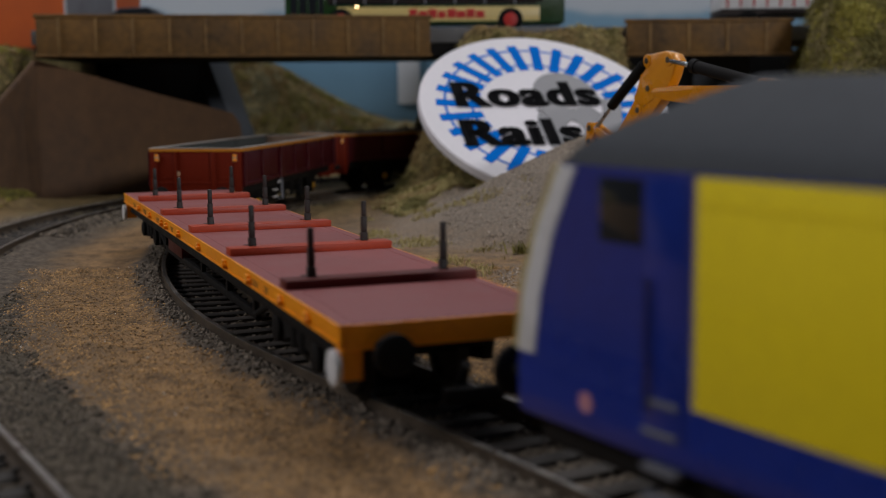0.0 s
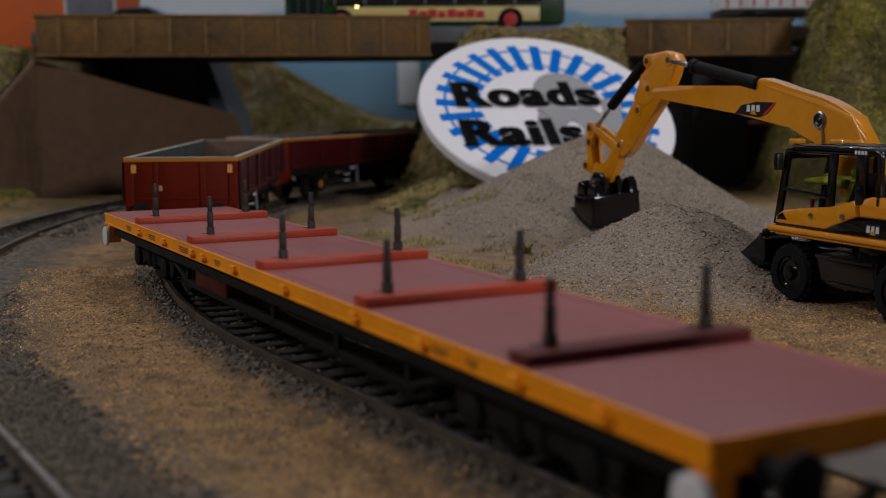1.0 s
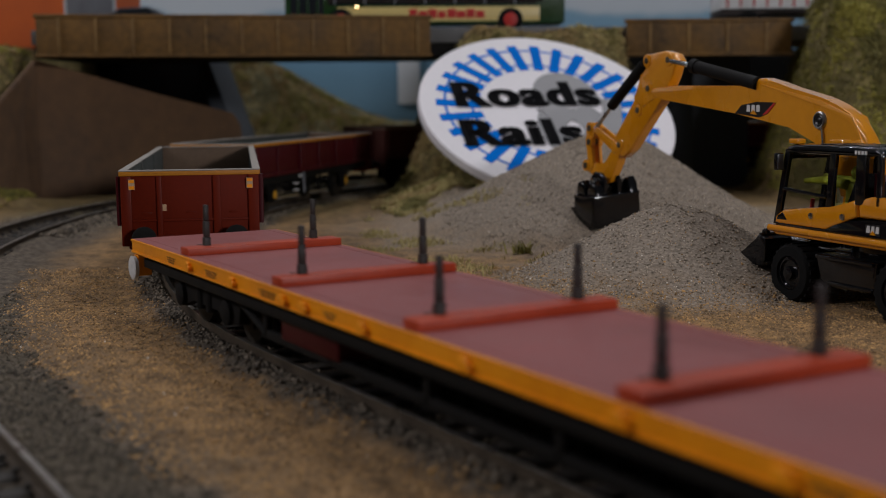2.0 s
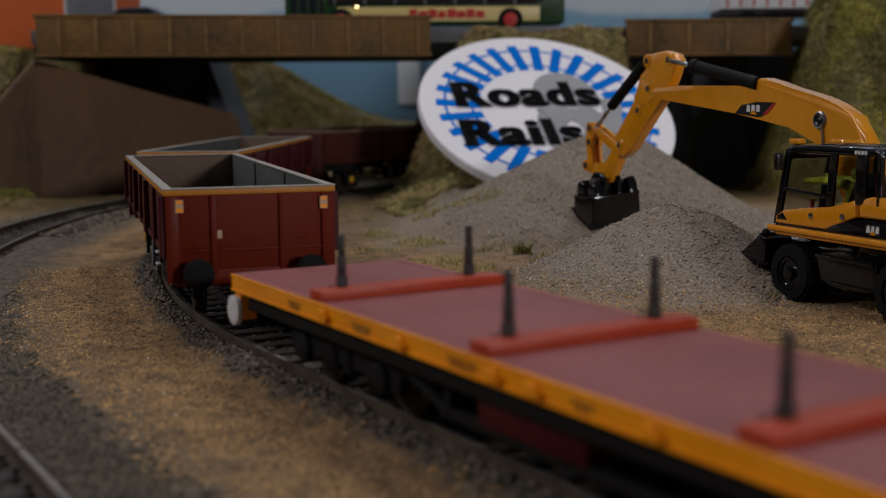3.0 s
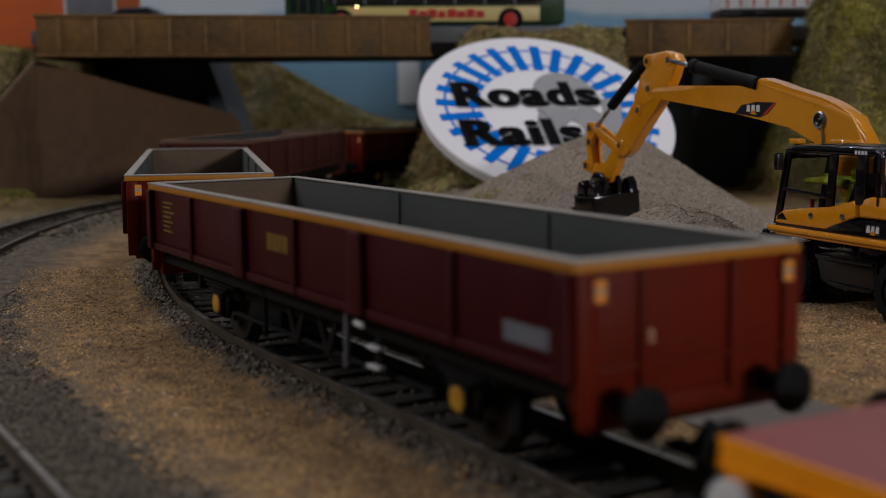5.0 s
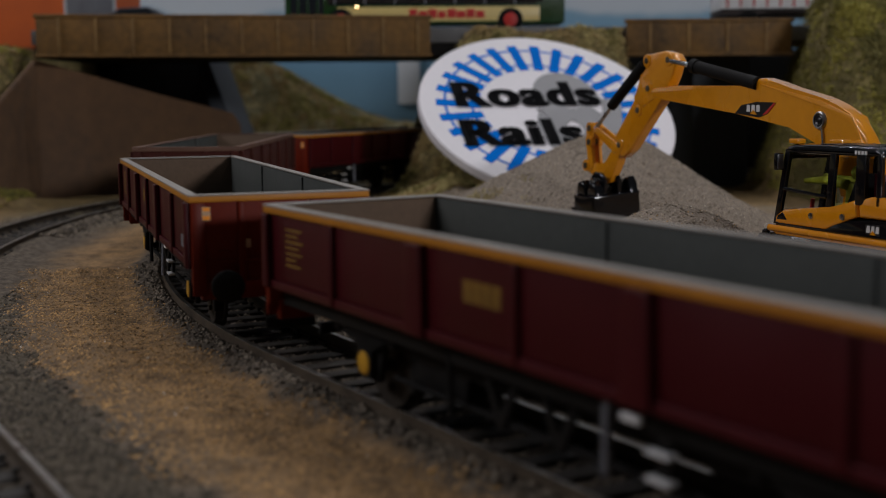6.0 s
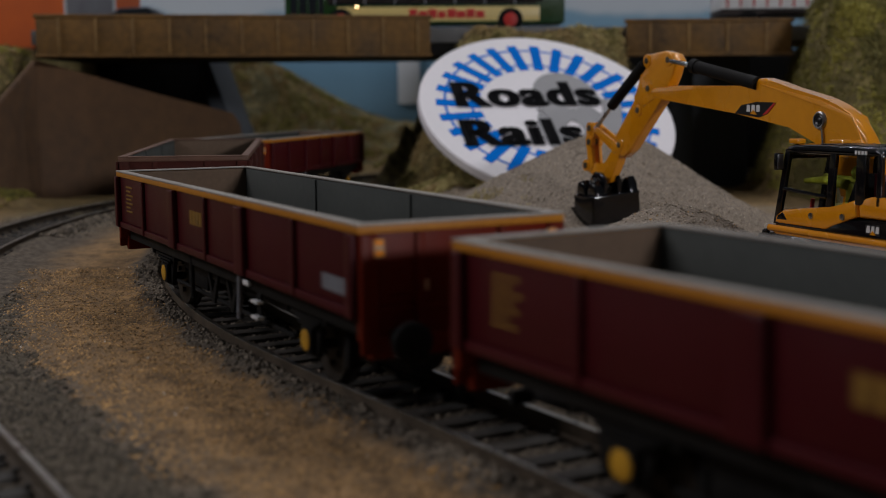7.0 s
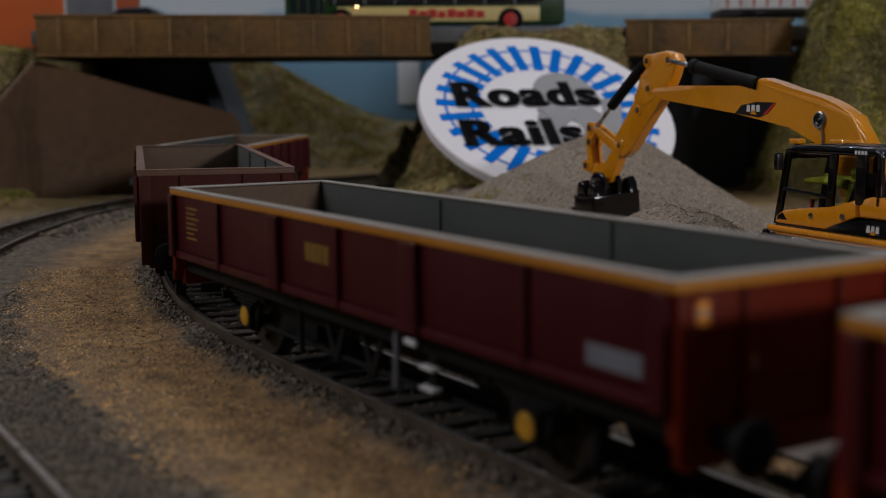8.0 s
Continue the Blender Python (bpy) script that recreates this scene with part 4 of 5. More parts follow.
    boom = part("boom", P([(9.5, 30), (10.4, 34.6), (12.4, 38.4), (15.2, 41.6), (18.6, 44.0), (22.6, 45.9), (28, 47.7), (34, 49.0), (40, 50.2), (46, 51.8), (50.5, 52.9), (53.0, 52.9), (54.8, 52.0), (57.5, 49.9), (89.5, 51.3), (101, 51.2), (106.8, 50.0), (106.0, 48.4), (96.5, 47.2), (62.6, 43.6), (40, 40.2), (30, 37.6), (22, 30)], yb0, yb1, 1.0), M_cat, v, "yellow cranked boom")
    part("boom_ridge", P([(13, 36.4), (18, 42.0), (28, 45.6), (50, 50.8), (52, 51.4), (28, 47.0), (17, 43.2)], yb0 - 0.25, yb1 + 0.25, 0.1), M_cat, boom)
    part("boom_root", P([(8, 24), (8, 33), (14, 38), (24, 36), (20, 24)], -7.0, -1.4, 0.5), M_cat, boom)
    pin = lathe([(0, 1.6), (0.4, 1.6), (0.6, 1.2), (0.4, 0.85), (0.7, 0.5)], (28.5, yb1, 42.2), (0, 1, 0), 22)
    part("pivot_boss", pin, M_catdark, part("pivot_ring", lathe([(0, 2.3), (0.5, 2.2), (0.8, 1.9), (0.75, 1.6), (0.1, 1.55)], (28.5, yb1, 42.2), (0, 1, 0), 26), M_steel, boom, "steel pivot ring"), "dark pivot pin")
    part("boom_ram", C((27.5, yb1 + 0.5, 41.0), (26.2, yb1 + 0.5, 33), 0.26, n=12), M_steel, boom)
    lg = part("boom_badge", P([(62.2, 43.6), (59.5, 45.8), (53, 46.7), (45.4, 46.5), (48.6, 43.6), (52, 42.6)], yb1, yb1 + 0.12, 0), M_catdark, boom, "plain black badge of white bars")
    for i in range(3):
        part("badge_bar", P([(57.2 - 2.0 * i, 44.1), (57.0 - 2.0 * i, 45.9), (55.7 - 2.0 * i, 45.8), (55.7 - 2.0 * i, 44.0)], yb1 + 0.08, yb1 + 0.2, 0), M_white, lg)
    part("badge_wedge", P([(55.6, 43.5), (54.3, 44.7), (52.9, 43.3)], yb1 + 0.1, yb1 + 0.22, 0), M_cat, lg)
    part("badge_flash", P([(46.2, 46.4), (45.4, 46.4), (48.6, 43.6), (50.6, 43.2)], yb1 + 0.08, yb1 + 0.18, 0), M_red, lg)
    stick = part("stick", P([(90.2, 58.6), (92.0, 60.6), (97, 61.6), (106.5, 60.8), (108.6, 58.8), (108.4, 55), (112, 46.5), (127.2, 32.6), (126.0, 30.4), (119, 29.0), (114.2, 31.8), (97, 48.5), (93.0, 54)], -5.8, -2.2, 0.85), M_cat, v, "yellow stick")
    for x, z in ((94.6, 58.9), (105.8, 58.9), (105.0, 50.6), (121.0, 33.0), (110.5, 44.0)):
        bs = part("boss", lathe([(0, 2.0), (0.35, 1.9), (0.45, 1.5), (0.45, 0.9)], (x, -2.3, z), (0, 1, 0), 20), M_cat, stick)
        part("pin", lathe([(0, 0.95), (0.35, 0.9), (0.4, 0.5)], (x, -1.95, z), (0, 1, 0), 14), M_rail, bs)
    for y in (-6.3, -2.5):
        part("stick_cheek", P([(104, 53.5), (109, 53.0), (113, 47.6), (108, 45), (102, 47.5)], y, y + 0.5, 0.12), M_cat, stick)
    r1 = part("bucket_ram", C((107.5, -2.3, 58.0), (126.2, -2.3, 45.2), 1.65, n=18), M_black, v, "black ram with steel rod")
    part("rod", C((125.8, -2.3, 45.4), (136.5, -2.3, 37.4), 0.62, n=12), M_steel, r1, "bright steel rod")
    r2 = part("stick_ram", C((80.8, -2.3, 56.5), (53.5, -2.3, 51.5), 1.75, n=18), M_black, v, "black ram with steel rod")
    part("collar", C((82.5, -2.3, 56.8), (80.2, -2.3, 56.4), 2.05, n=18), M_black, r2)
    part("rod", C((95, -2.3, 58.8), (81, -2.3, 56.5), 0.7, n=12), M_steel, r2, "bright steel rod")
    for y in (-5.4, -2.6):
        lk = part("link", P([(136.5, 39.5), (140.6, 38.6), (141.6, 34), (139.5, 27.5), (142.5, 26.8), (142.6, 24.2), (138.0, 23.2), (136.2, 27.0), (138.0, 33.8), (135.0, 37.4)], y, y + 0.9, 0.3), M_cat, v, "yellow bucket link")
        part("link_arm", P([(138, 37.6), (136.6, 39.2), (122.5, 33.6), (121.5, 31.0), (124.0, 30.2)], y, y + 0.8, 0.3), M_cat, lk)
        for x, z in ((138.6, 38.0), (138.8, 33.4), (140.8, 25.6)):
            part("boss", C((x, y - 0.3, z), (x, y + 1.2, z), 1.9, n=20), M_cat, lk)
            part("pin", lathe([(0, 1.1), (0.3, 1.05), (0.35, 0.6), (0.1, 0.5)], (x, y + 1.2, z), (0, 1, 0), 14), M_rail, lk)
    part("quick_hitch", P([(143, 27), (142.6, 23.8), (135, 22.6), (132.6, 19.4), (126.4, 20.8), (122, 27.5), (120, 31.5), (124.5, 32.4), (129.5, 26.6), (136.5, 26.4)], -4.9, -2.0, 0.4), M_cat, v, "yellow quick hitch")
    lip = [(123.8, 9.5), (125.2, 6.8), (127.5, 6.1), (134.0, 9.0), (138.5, 11.9)]
    bk = part("bucket", P([(123.6, 16.8)] + lip + [(136.6, 12.3), (131.5, 9.9), (127.4, 7.8), (126.2, 8.4), (125.4, 10.5), (125.2, 16.8)], -11.4, 5.6, 0.25), M_gloss, v, "glossy black bucket")
    for y in (-11.4, 4.8):
        part("bucket_cheek", P([(123.6, 17.0)] + lip + [(136.4, 13.0), (135.8, 16.8)], y, y + 0.8, 0.2), M_gloss, bk)
        part("bucket_lip", P([(136.0, 11.4), (139.2, 12.4), (138.8, 13.0), (135.8, 13.2)], y, y + 0.9, 0.2), M_gloss, bk)
    part("bucket_lid", B(123.2, 136, -11.4, 5.6, 16.2, 17.4, 0.5), M_gloss, bk)
    part("bucket_lid_lip", C((136.0, -11.2, 16.6), (136.0, 5.4, 16.6), 0.7, n=12), M_gloss, bk)
    for y in (-5.6, -0.4):
        part("bucket_ear", P([(124.6, 17), (124.0, 22.0), (126, 24.4), (130, 24.6), (134.4, 21.0), (136, 17)], y, y + 1.6, 0.6), M_gloss, bk)
    for x, y in ((126, -9.4), (126.5, 3.0), (133.5, -8.8), (133.5, 3.0)):
        part("bucket_gusset", P([(x - 2.8, 17.0), (x - 2.4, 20.4), (x - 1.0, 22.0), (x + 1.2, 21.6), (x + 2.6, 19.4), (x + 3.0, 17.0)], y - 1.7, y + 1.7, 0.9), M_gloss, bk)
    part("pin", C((129.5, -7.6, 21.6), (129.5, 2.6, 21.6), 1.1, n=14), M_steel, bk)
    hinge = Matrix.Translation((0, -3 * MM, 17 * MM))
    bk.matrix_basis = hinge @ pose(0, 0, 0, -6, 0, 0) @ hinge.inverted()
    return v


excavator()


def toy_figure():
    bm = B(1.8, 5.4, 6.0, 10.6, 22.0, 29.0, 0.9)
    lathe([(-1.6, 0.7), (-0.9, 1.5), (0.3, 1.7), (1.3, 1.2), (1.7, 0.5)], (3.4, 8.3, 31.0), (0, 0, 1), 14, bm)
    C((4.0, 11.0, 28.4), (11.0, 11.0, 29.0), 1.2, 1.0, n=12, bm=bm)
    C((11.0, 11.0, 29.0), (18.5, 10.4, 28.4), 1.0, 0.6, n=12, bm=bm)
    C((4.0, 5.6, 28.6), (16.4, 6.4, 29.6), 1.0, 0.6, n=12, bm=bm)
    B(3.0, 10.5, 5.6, 11.0, 21.4, 23.2, 0.7, bm)
    ob = obj("toy_figure", bm, M_hivis)
    ob.matrix_world = EXC
    return tagged(ob, "plain yellow-green toy figure seated in the cab", "figurine")


toy_figure()

# ---- the sign ----
SIGN = Matrix.Translation((46.9 * MM, 541 * MM, 38.5 * MM)) @ Matrix.Rotation(radians(14), 4, "Z") @ Matrix.Rotation(radians(90 - 54), 4, "X")


def words(name, text, x0, x1, base, cap, parent, material, lift, bold=0.022, fat=(-0.95, -0.5, 0.0, 0.5, 0.95)):
    """Lettering from x0 to x1 mm on the sign's face, its capitals cap mm high."""
    cu = bpy.data.curves.new(name, "FONT")
    cu.body, cu.size, cu.extrude, cu.offset = text, 1.0, 0.01, bold
    cu.space_character = 1.12
    tmp = bpy.data.objects.new(name, cu)
    me = bpy.data.meshes.new_from_object(tmp)
    bpy.data.objects.remove(tmp)
    co = np.empty(len(me.vertices) * 3)
    me.vertices.foreach_get("co", co)
    co = co.reshape(-1, 3)
    lo, hi = co.min(0), co.max(0)
    co[:, 0] = x0 + (co[:, 0] - lo[0]) / (hi[0] - lo[0]) * (x1 - x0)
    co[:, 1] = base + (co[:, 1] - lo[1]) / (hi[1] - lo[1]) * cap
    co[:, 2] = lift + (co[:, 2] - lo[2]) / (hi[2] - lo[2]) * 0.2
    me.vertices.foreach_set("co", (co * MM).ravel())
    me.materials.clear()
    me.materials.append(material)
    bm = bmesh.new()
    for dx in fat:
        a = len(bm.verts)
        bm.from_mesh(me)
        bm.verts.ensure_lookup_table()
        for k in range(a, len(bm.verts)):
            bm.verts[k].co.x += dx * MM
            bm.verts[k].co.z += abs(dx) * 0.00001
    bm.to_mesh(me)
    bm.free()
    ob = new(name, me)
    ob.parent = parent
    return ob


def sign():
    v = thing("round_sign", SIGN, "round white lettered sign with a blue track ring, propped up", "sign")
    R = 58.0
    part("board", lathe([(-2.9, R - 0.5), (-2.5, R), (1.1, R), (1.6, R - 0.5)], (0, 0, 0), (0, 0, 1), 96), M_signwhite, v, smooth=False)
    for r in (R * 0.80, R * 0.595):
        bm = bmesh.new()
        a = [(math.cos(2 * math.pi * k / 120), math.sin(2 * math.pi * k / 120)) for k in range(120)]
        w = 0.55
        vs = [[bm.verts.new((rr * c, rr * s, z)) for c, s in a] for rr, z in ((r - w, 1.55), (r + w, 1.55), (r + w, 1.75), (r - w, 1.75))]
        for p, q in zip(vs, vs[1:] + vs[:1]):
            for k in range(120):
                bm.faces.new((p[k], p[(k + 1) % 120], q[(k + 1) % 120], q[k]))
        part("printed_rail", bm, M_signblue, v)
    first = None
    for k in range(28):
        if first is None:
            first = part("printed_sleeper", B(R * 0.53, R * 0.87, -2.3, 2.3, 1.5, 1.8, 0), M_signblue, v)
            ob = first
        else:
            ob = first.copy()
            scene.collection.objects.link(ob)
        ob.matrix_basis = Matrix.Rotation(2 * math.pi * (k + 0.42) / 28, 4, "Z")
    words("grey_ampersand", "&", -8.0, 44.0, -36.0, 64.0, v, M_signgrey, 1.84, 0.18, (0.0,))
    words("lettering", "Roads", -40.4, 25.4, 2.2, 18.4, v, M_signblack, 2.1)
    words("lettering", "Rails", -42.2, 10.6, -25.6, 18.4, v, M_signblack, 2.1)
    return v


sign()

# ---- bridge, walls, banks ----


def girder(x0, x1, z0, z1, y, label, step, yaw=0.0):
    """A plate girder; yaw swings its far end towards the front, about x1."""
    place = Matrix.Translation((x1 * MM, y * MM, 0)) @ pose(0, 0, 0, 0, 0, yaw) @ Matrix.Translation((-x1 * MM, -y * MM, 0))
    g = thing("bridge_girder", place, label, "bridge girder")
    part("web", B(x0, x1, y, y + 3, z0, z1, 0.3), M_girder, g)
    part("top_flange", B(x0 - 1, x1 + 1, y - 0.6, y + 4, z1 - 1.2, z1 + 0.6, 0.4), M_girder, g)
    part("bottom_flange", B(x0 - 1, x1 + 1, y - 0.6, y + 4, z0 - 0.6, z0 + 0.8, 0.4), M_girder, g)
    x = x0 + step * 0.6
    while x < x1:
        part("stiffener", B(x - 0.7, x + 0.7, y - 1.1, y + 0.2, z0 + 1, z1 - 1.2, 0.2), M_rustrib, g)
        x += step
    return g


girder(-192, -5.5, 66.2, 85.0, 600, "rust-brown plate girder with stiffeners over the tracks", 17, 8.5)
girder(91, 172, 65.6, 82.5, 600, "rust-brown plate girder over the second opening", 19)


def slab(name, x0, x1, y0, y1, z0, z1, material, label, category, bevel=0.6):
    ob = obj(name, B(x0, x1, y0, y1, z0, z1, bevel), material)
    return tagged(ob, label, category, kind="structure")


slab("bridge_deck", -203, 420, 604, 705, 72.5, 79.8, M_road, "grey model road over the bridge", "road")
# underside coloured black, which carries the shade beneath the deck
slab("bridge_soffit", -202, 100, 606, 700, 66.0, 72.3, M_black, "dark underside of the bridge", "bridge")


def wing_wall():
    """Brown retaining wall along the outside of the curve, its top falling away."""
    bm = bmesh.new()
    pts = [(-216, 512, 26), (-207, 530, 37), (-199.4, 548, 45.2), (-196.5, 591, 65.0), (-166, 612, 55.0), (-143.5, 636, 47.0), (-128, 660, 41.8), (-115.8, 676, 37.6), (-113.6, 684, 31.5), (-113, 687, 22)]
    rings = []
    for x, y, z in pts:
        rings.append([bm.verts.new(c) for c in ((x, y, -6), (x, y, z), (x - 3, y + 2, z), (x - 3, y + 2, -6))])
    for a, b in zip(rings, rings[1:]):
        for k in range(4):
            bm.faces.new((a[k], a[(k + 1) % 4], b[(k + 1) % 4], b[k]))
    bm.faces.new(rings[0])
    bm.faces.new(rings[-1])
    bmesh.ops.bevel(bm, geom=list(bm.edges), offset=0.8, segments=2, affect="EDGES")
    return tagged(obj("retaining_wall", bm, M_wall), "brown stained concrete retaining wall beside the curve", "wall", kind="structure")


wing_wall()
tagged(obj("abutment", P([(-143, 71.5), (-136, 71.5), (-110, -4), (-122, -4)], 704, 772, 0.5), M_pier), "dark grey-blue concrete abutment with a raking face under the bridge", "abutment", kind="structure")
# no real wall: black slab that stands in for the shadow under the span
slab("underbridge_dark_slab", -330, -136, 745, 772, -4, 71.5, M_black, "black slab added for the darkness under the bridge", "wall")
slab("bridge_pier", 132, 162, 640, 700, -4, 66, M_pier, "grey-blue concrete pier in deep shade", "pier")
# black sheet put behind the second opening in place of its deep shadow
slab("opening_dark_slab", 60, 260, 760, 768, -4, 74, M_black, "black slab added for the darkness in the second opening", "wall")
slab("backdrop", -900, 900, 1000, 1012, -20, 620, M_sky, "painted scenery board with overcast sky and blue hills", "backdrop", 0)
slab("backdrop_panel", -36, -18, 996, 999, 40, 80, M_palegrey, "pale grey joint panel on the scenery board", "backdrop", 0.3)


# ---- the road's traffic and buildings ----


def bus():
    v = thing("toy_bus", Matrix.Translation((-8.5 * MM, 645 * MM, 79.8 * MM)), "dark green and cream model bus standing on the bridge road", "bus")
    L, W = 72.0, 16.0
    body = part("body", B(-L, L, -W, W, 3.0, 41, 1.6), M_busgreen, v, "dark green body")
    part("cream_band", B(-L + 27, L - 13, -W - 0.15, -W + 0.4, 4.6, 12.0, 0.1), M_cream, v, "cream side band")
    part("window_band", B(-L + 22, L - 15, -W - 0.12, -W + 0.4, 13.0, 24, 0.1), M_darkglass, v, "dark side glazing")
    for k in range(7):
        x = -L + 27 + k * 15.4
        p = part("window", B(x, x + 13, -W - 0.25, -W, 14.0, 23, 0.2), M_darkglass, v)
        part("window_frame", B(x - 1.6, x - 0.6, -W - 0.3, -W, 13.4, 23.5, 0.1), M_greywhite, p)
    part("upper_band", B(-L + 4, L - 4, -W - 0.14, -W + 0.4, 25, 29, 0.1), M_cream, v)
    part("upper_windows", B(-L + 4, L - 6, -W - 0.16, -W + 0.4, 29.5, 37, 0.1), M_darkglass, v)
    door = part("door", B(-L + 3, -L + 20, -W - 0.16, -W + 0.4, 3.4, 24, 0.2), M_darkglass, v, "dark folding door")
    for x in (-L + 7, -L + 12, -L + 17):
        part("door_bar", B(x - 0.5, x + 0.5, -W - 0.4, -W, 3.6, 24, 0.1), M_busgreen, door)
    for k, w in enumerate((4.2, 4.6, 4.4, 4.1, 4.6, 4.5, 4.3, 4.4)):
        x = -8 + k * 4.9
        part("advert_bar", B(x, x + w, -W - 0.3, -W, 6.2, 10.8 - (k % 2), 0.1), M_red, v, "unreadable red lettering bars")
    for x in (-L + 29, L - 28):
        for sd in (-1, 1):
            part("wheel_arch", C((x, sd * (W - 3), 5.0), (x, sd * (W + 0.3), 5.0), 6.4, n=28), M_black, v)
            w = part("wheel", lathe([(0, 5.2), (sd * 3.0, 5.2), (sd * 3.4, 4.6), (sd * 3.3, 3.6)], (x, sd * (W - 2.6), 5.2), (0, 1, 0), 26), M_rubber, v, "black tyre")
            part("hub", lathe([(0, 3.6), (sd * 0.5, 3.4), (sd * 0.9, 1.4)], (x, sd * (W + 0.65), 5.2), (0, 1, 0), 22), M_red, w, "red wheel hub")
    part("side_lamp", lathe([(0, 0.65), (-0.4, 0.55)], (-L + 37, -W - 0.2, 12.2), (0, 1, 0), 14), M_lamp, v, "small glowing warm lamp")
    return v


bus()


def trailer():
    v = thing("toy_trailer", Matrix.Translation((196 * MM, 660 * MM, 79.8 * MM)), "white model lorry trailer with thin red ribs", "trailer")
    part("box", B(-48, 48, -15, 15, 11, 48, 0.6), M_white, v)
    for k in range(14):
        part("red_rib", B(-46 + k * 7, -45 + k * 7, -15.3, -14.9, 12, 47, 0.1), M_red, v)
    part("bed", B(-48, 48, -14.5, 14.5, 7.5, 11, 0.4), M_stake, v)
    for x in (12, 26, -34):
        for sd in (-1, 1):
            part("wheel", lathe([(0, 5.2), (sd * 3.2, 5.2), (sd * 3.2, 2.6), (sd * 2.8, 1.2)], (x, sd * 11.4, 5.2), (0, 1, 0), 24), M_rubber, v)
    return v


trailer()


def house(x0, x1, y0, y1, z1, material, label, windows):
    v = thing("model_building", Matrix.Identity(4), label, "building")
    wall = part("wall", B(x0, x1, y0, y1, 76, z1, 0.4), material, v)
    part("roof", P([(x0 - 2, z1), (x1 + 2, z1), (x1 - 6, z1 + 16), (x0 + 6, z1 + 16)], y0 - 2, y1 + 2, 0.4), M_roof, v)
    for x, w, z, h in windows:
        f = part("window", B(x, x + w, y0 - 0.4, y0 + 0.5, z, z + h, 0.1), M_palegrey, v)
        part("pane", B(x + 1.5, x + w - 1.5, y0 - 0.7, y0 - 0.2, z + 1.5, z + h - 1.5, 0.05), M_greywhite, f)
    return v


house(-300, -189, 712, 770, 150, M_brick, "orange-red model building behind the bridge", ((-219, 30, 82, 60), (-280, 16, 112, 20), (-250, 16, 112, 20)))


def parked_car():
    v = thing("toy_car", Matrix.Translation((-171 * MM, 688 * MM, 79.8 * MM)), "dark model car parked on the bridge road", "car")
    part("body", P([(-27, 3), (-27, 8), (-24, 10), (-14, 11), (-7, 16), (9, 16.5), (17, 11), (26, 9.5), (27.5, 7), (27, 3)], -11, 11, 1.0), M_roof, v)
    part("glazing", P([(-12, 11), (-6.4, 15.3), (8.4, 15.7), (14.5, 11)], -11.1, 11.1, 0.2), M_darkglass, v)
    for x in (-17, 17):
        for y in (-10.5, 10.5):
            part("wheel", C((x, y - 1.4, 4), (x, y + 1.4, 4), 4, n=20), M_rubber, v)
    return v


parked_car()

def leafy(name, a, b):
    return mat(name, a, b, 0.95, big=30, fine=300, mix=0.9, bump=0, island=0.45, spec=0.15)


M_moss = leafy("dark_moss_scatter", (0.28, 0.245, 0.085), (0.11, 0.10, 0.038))
M_straw = leafy("straw_brown_scatter", (0.50, 0.375, 0.18), (0.26, 0.185, 0.085))
M_bushlight = leafy("yellow_green_scatter", (0.42, 0.37, 0.085), (0.20, 0.18, 0.045))
M_heath = leafy("brown_heath_scatter", (0.43, 0.31, 0.145), (0.20, 0.14, 0.068))
M_scrub = mat("grey_green_scrub", (0.47, 0.45, 0.285), (0.22, 0.215, 0.14), 0.9, big=25, fine=300, mix=0.9, bump=0, island=0.8, spec=0.2)

# ---- loose stones, turf and small growth ----
STONE = np.array([(1, 0, 0), (-1, 0, 0), (0, 1, 0), (0, -1, 0), (0, 0, 1), (0, 0, -1)], float)
STONE_F = np.array([(0, 2, 4), (2, 1, 4), (1, 3, 4), (3, 0, 4), (2, 0, 5), (1, 2, 5), (3, 1, 5), (0, 3, 5)])


def quick_mesh(name, co, faces, material):
    """A joined mesh from arrays of triangles."""
    me = bpy.data.meshes.new(name)
    me.vertices.add(len(co))
    me.vertices.foreach_set("co", (co * MM).ravel())
    n = len(faces)
    me.loops.add(n * 3)
    me.loops.foreach_set("vertex_index", faces.ravel().astype(np.int32))
    me.polygons.add(n)
    me.polygons.foreach_set("loop_start", np.arange(0, n * 3, 3, dtype=np.int32))
    me.polygons.foreach_set("loop_total", np.full(n, 3, np.int32))
    me.update(calc_edges=True)
    me.materials.append(material)
    return new(name, me)


def stones(name, spots, sizes, material, label, category, seed):
    """Angular grains, each turned and squashed its own way, half sunk in the ground."""
    g = np.random.default_rng(seed)
    n = len(spots)
    base = STONE[None] * (0.55 + 0.45 * g.random((n, 6, 1))) * (0.7 + 0.6 * g.random((n, 1, 3)))
    q = g.normal(size=(n, 4))
    q /= np.linalg.norm(q, axis=1)[:, None]
    w, x, y, z = q.T
    rot = np.stack([np.stack([1 - 2 * (y * y + z * z), 2 * (x * y - w * z), 2 * (x * z + w * y)], 1), np.stack([2 * (x * y + w * z), 1 - 2 * (x * x + z * z), 2 * (y * z - w * x)], 1), np.stack([2 * (x * z - w * y), 2 * (y * z + w * x), 1 - 2 * (x * x + y * y)], 1)], 1)
    co = np.einsum("nij,nkj->nki", rot, base) * sizes[:, None, None] + spots[:, None, :]
    f = (STONE_F[None] + 6 * np.arange(n)[:, None, None]).reshape(-1, 3)
    return tagged(quick_mesh(name, co.reshape(-1, 3), f, material), label, category, kind="stuff")


def in_view(x, y):
    return abs(x) < 0.40 * y + 6


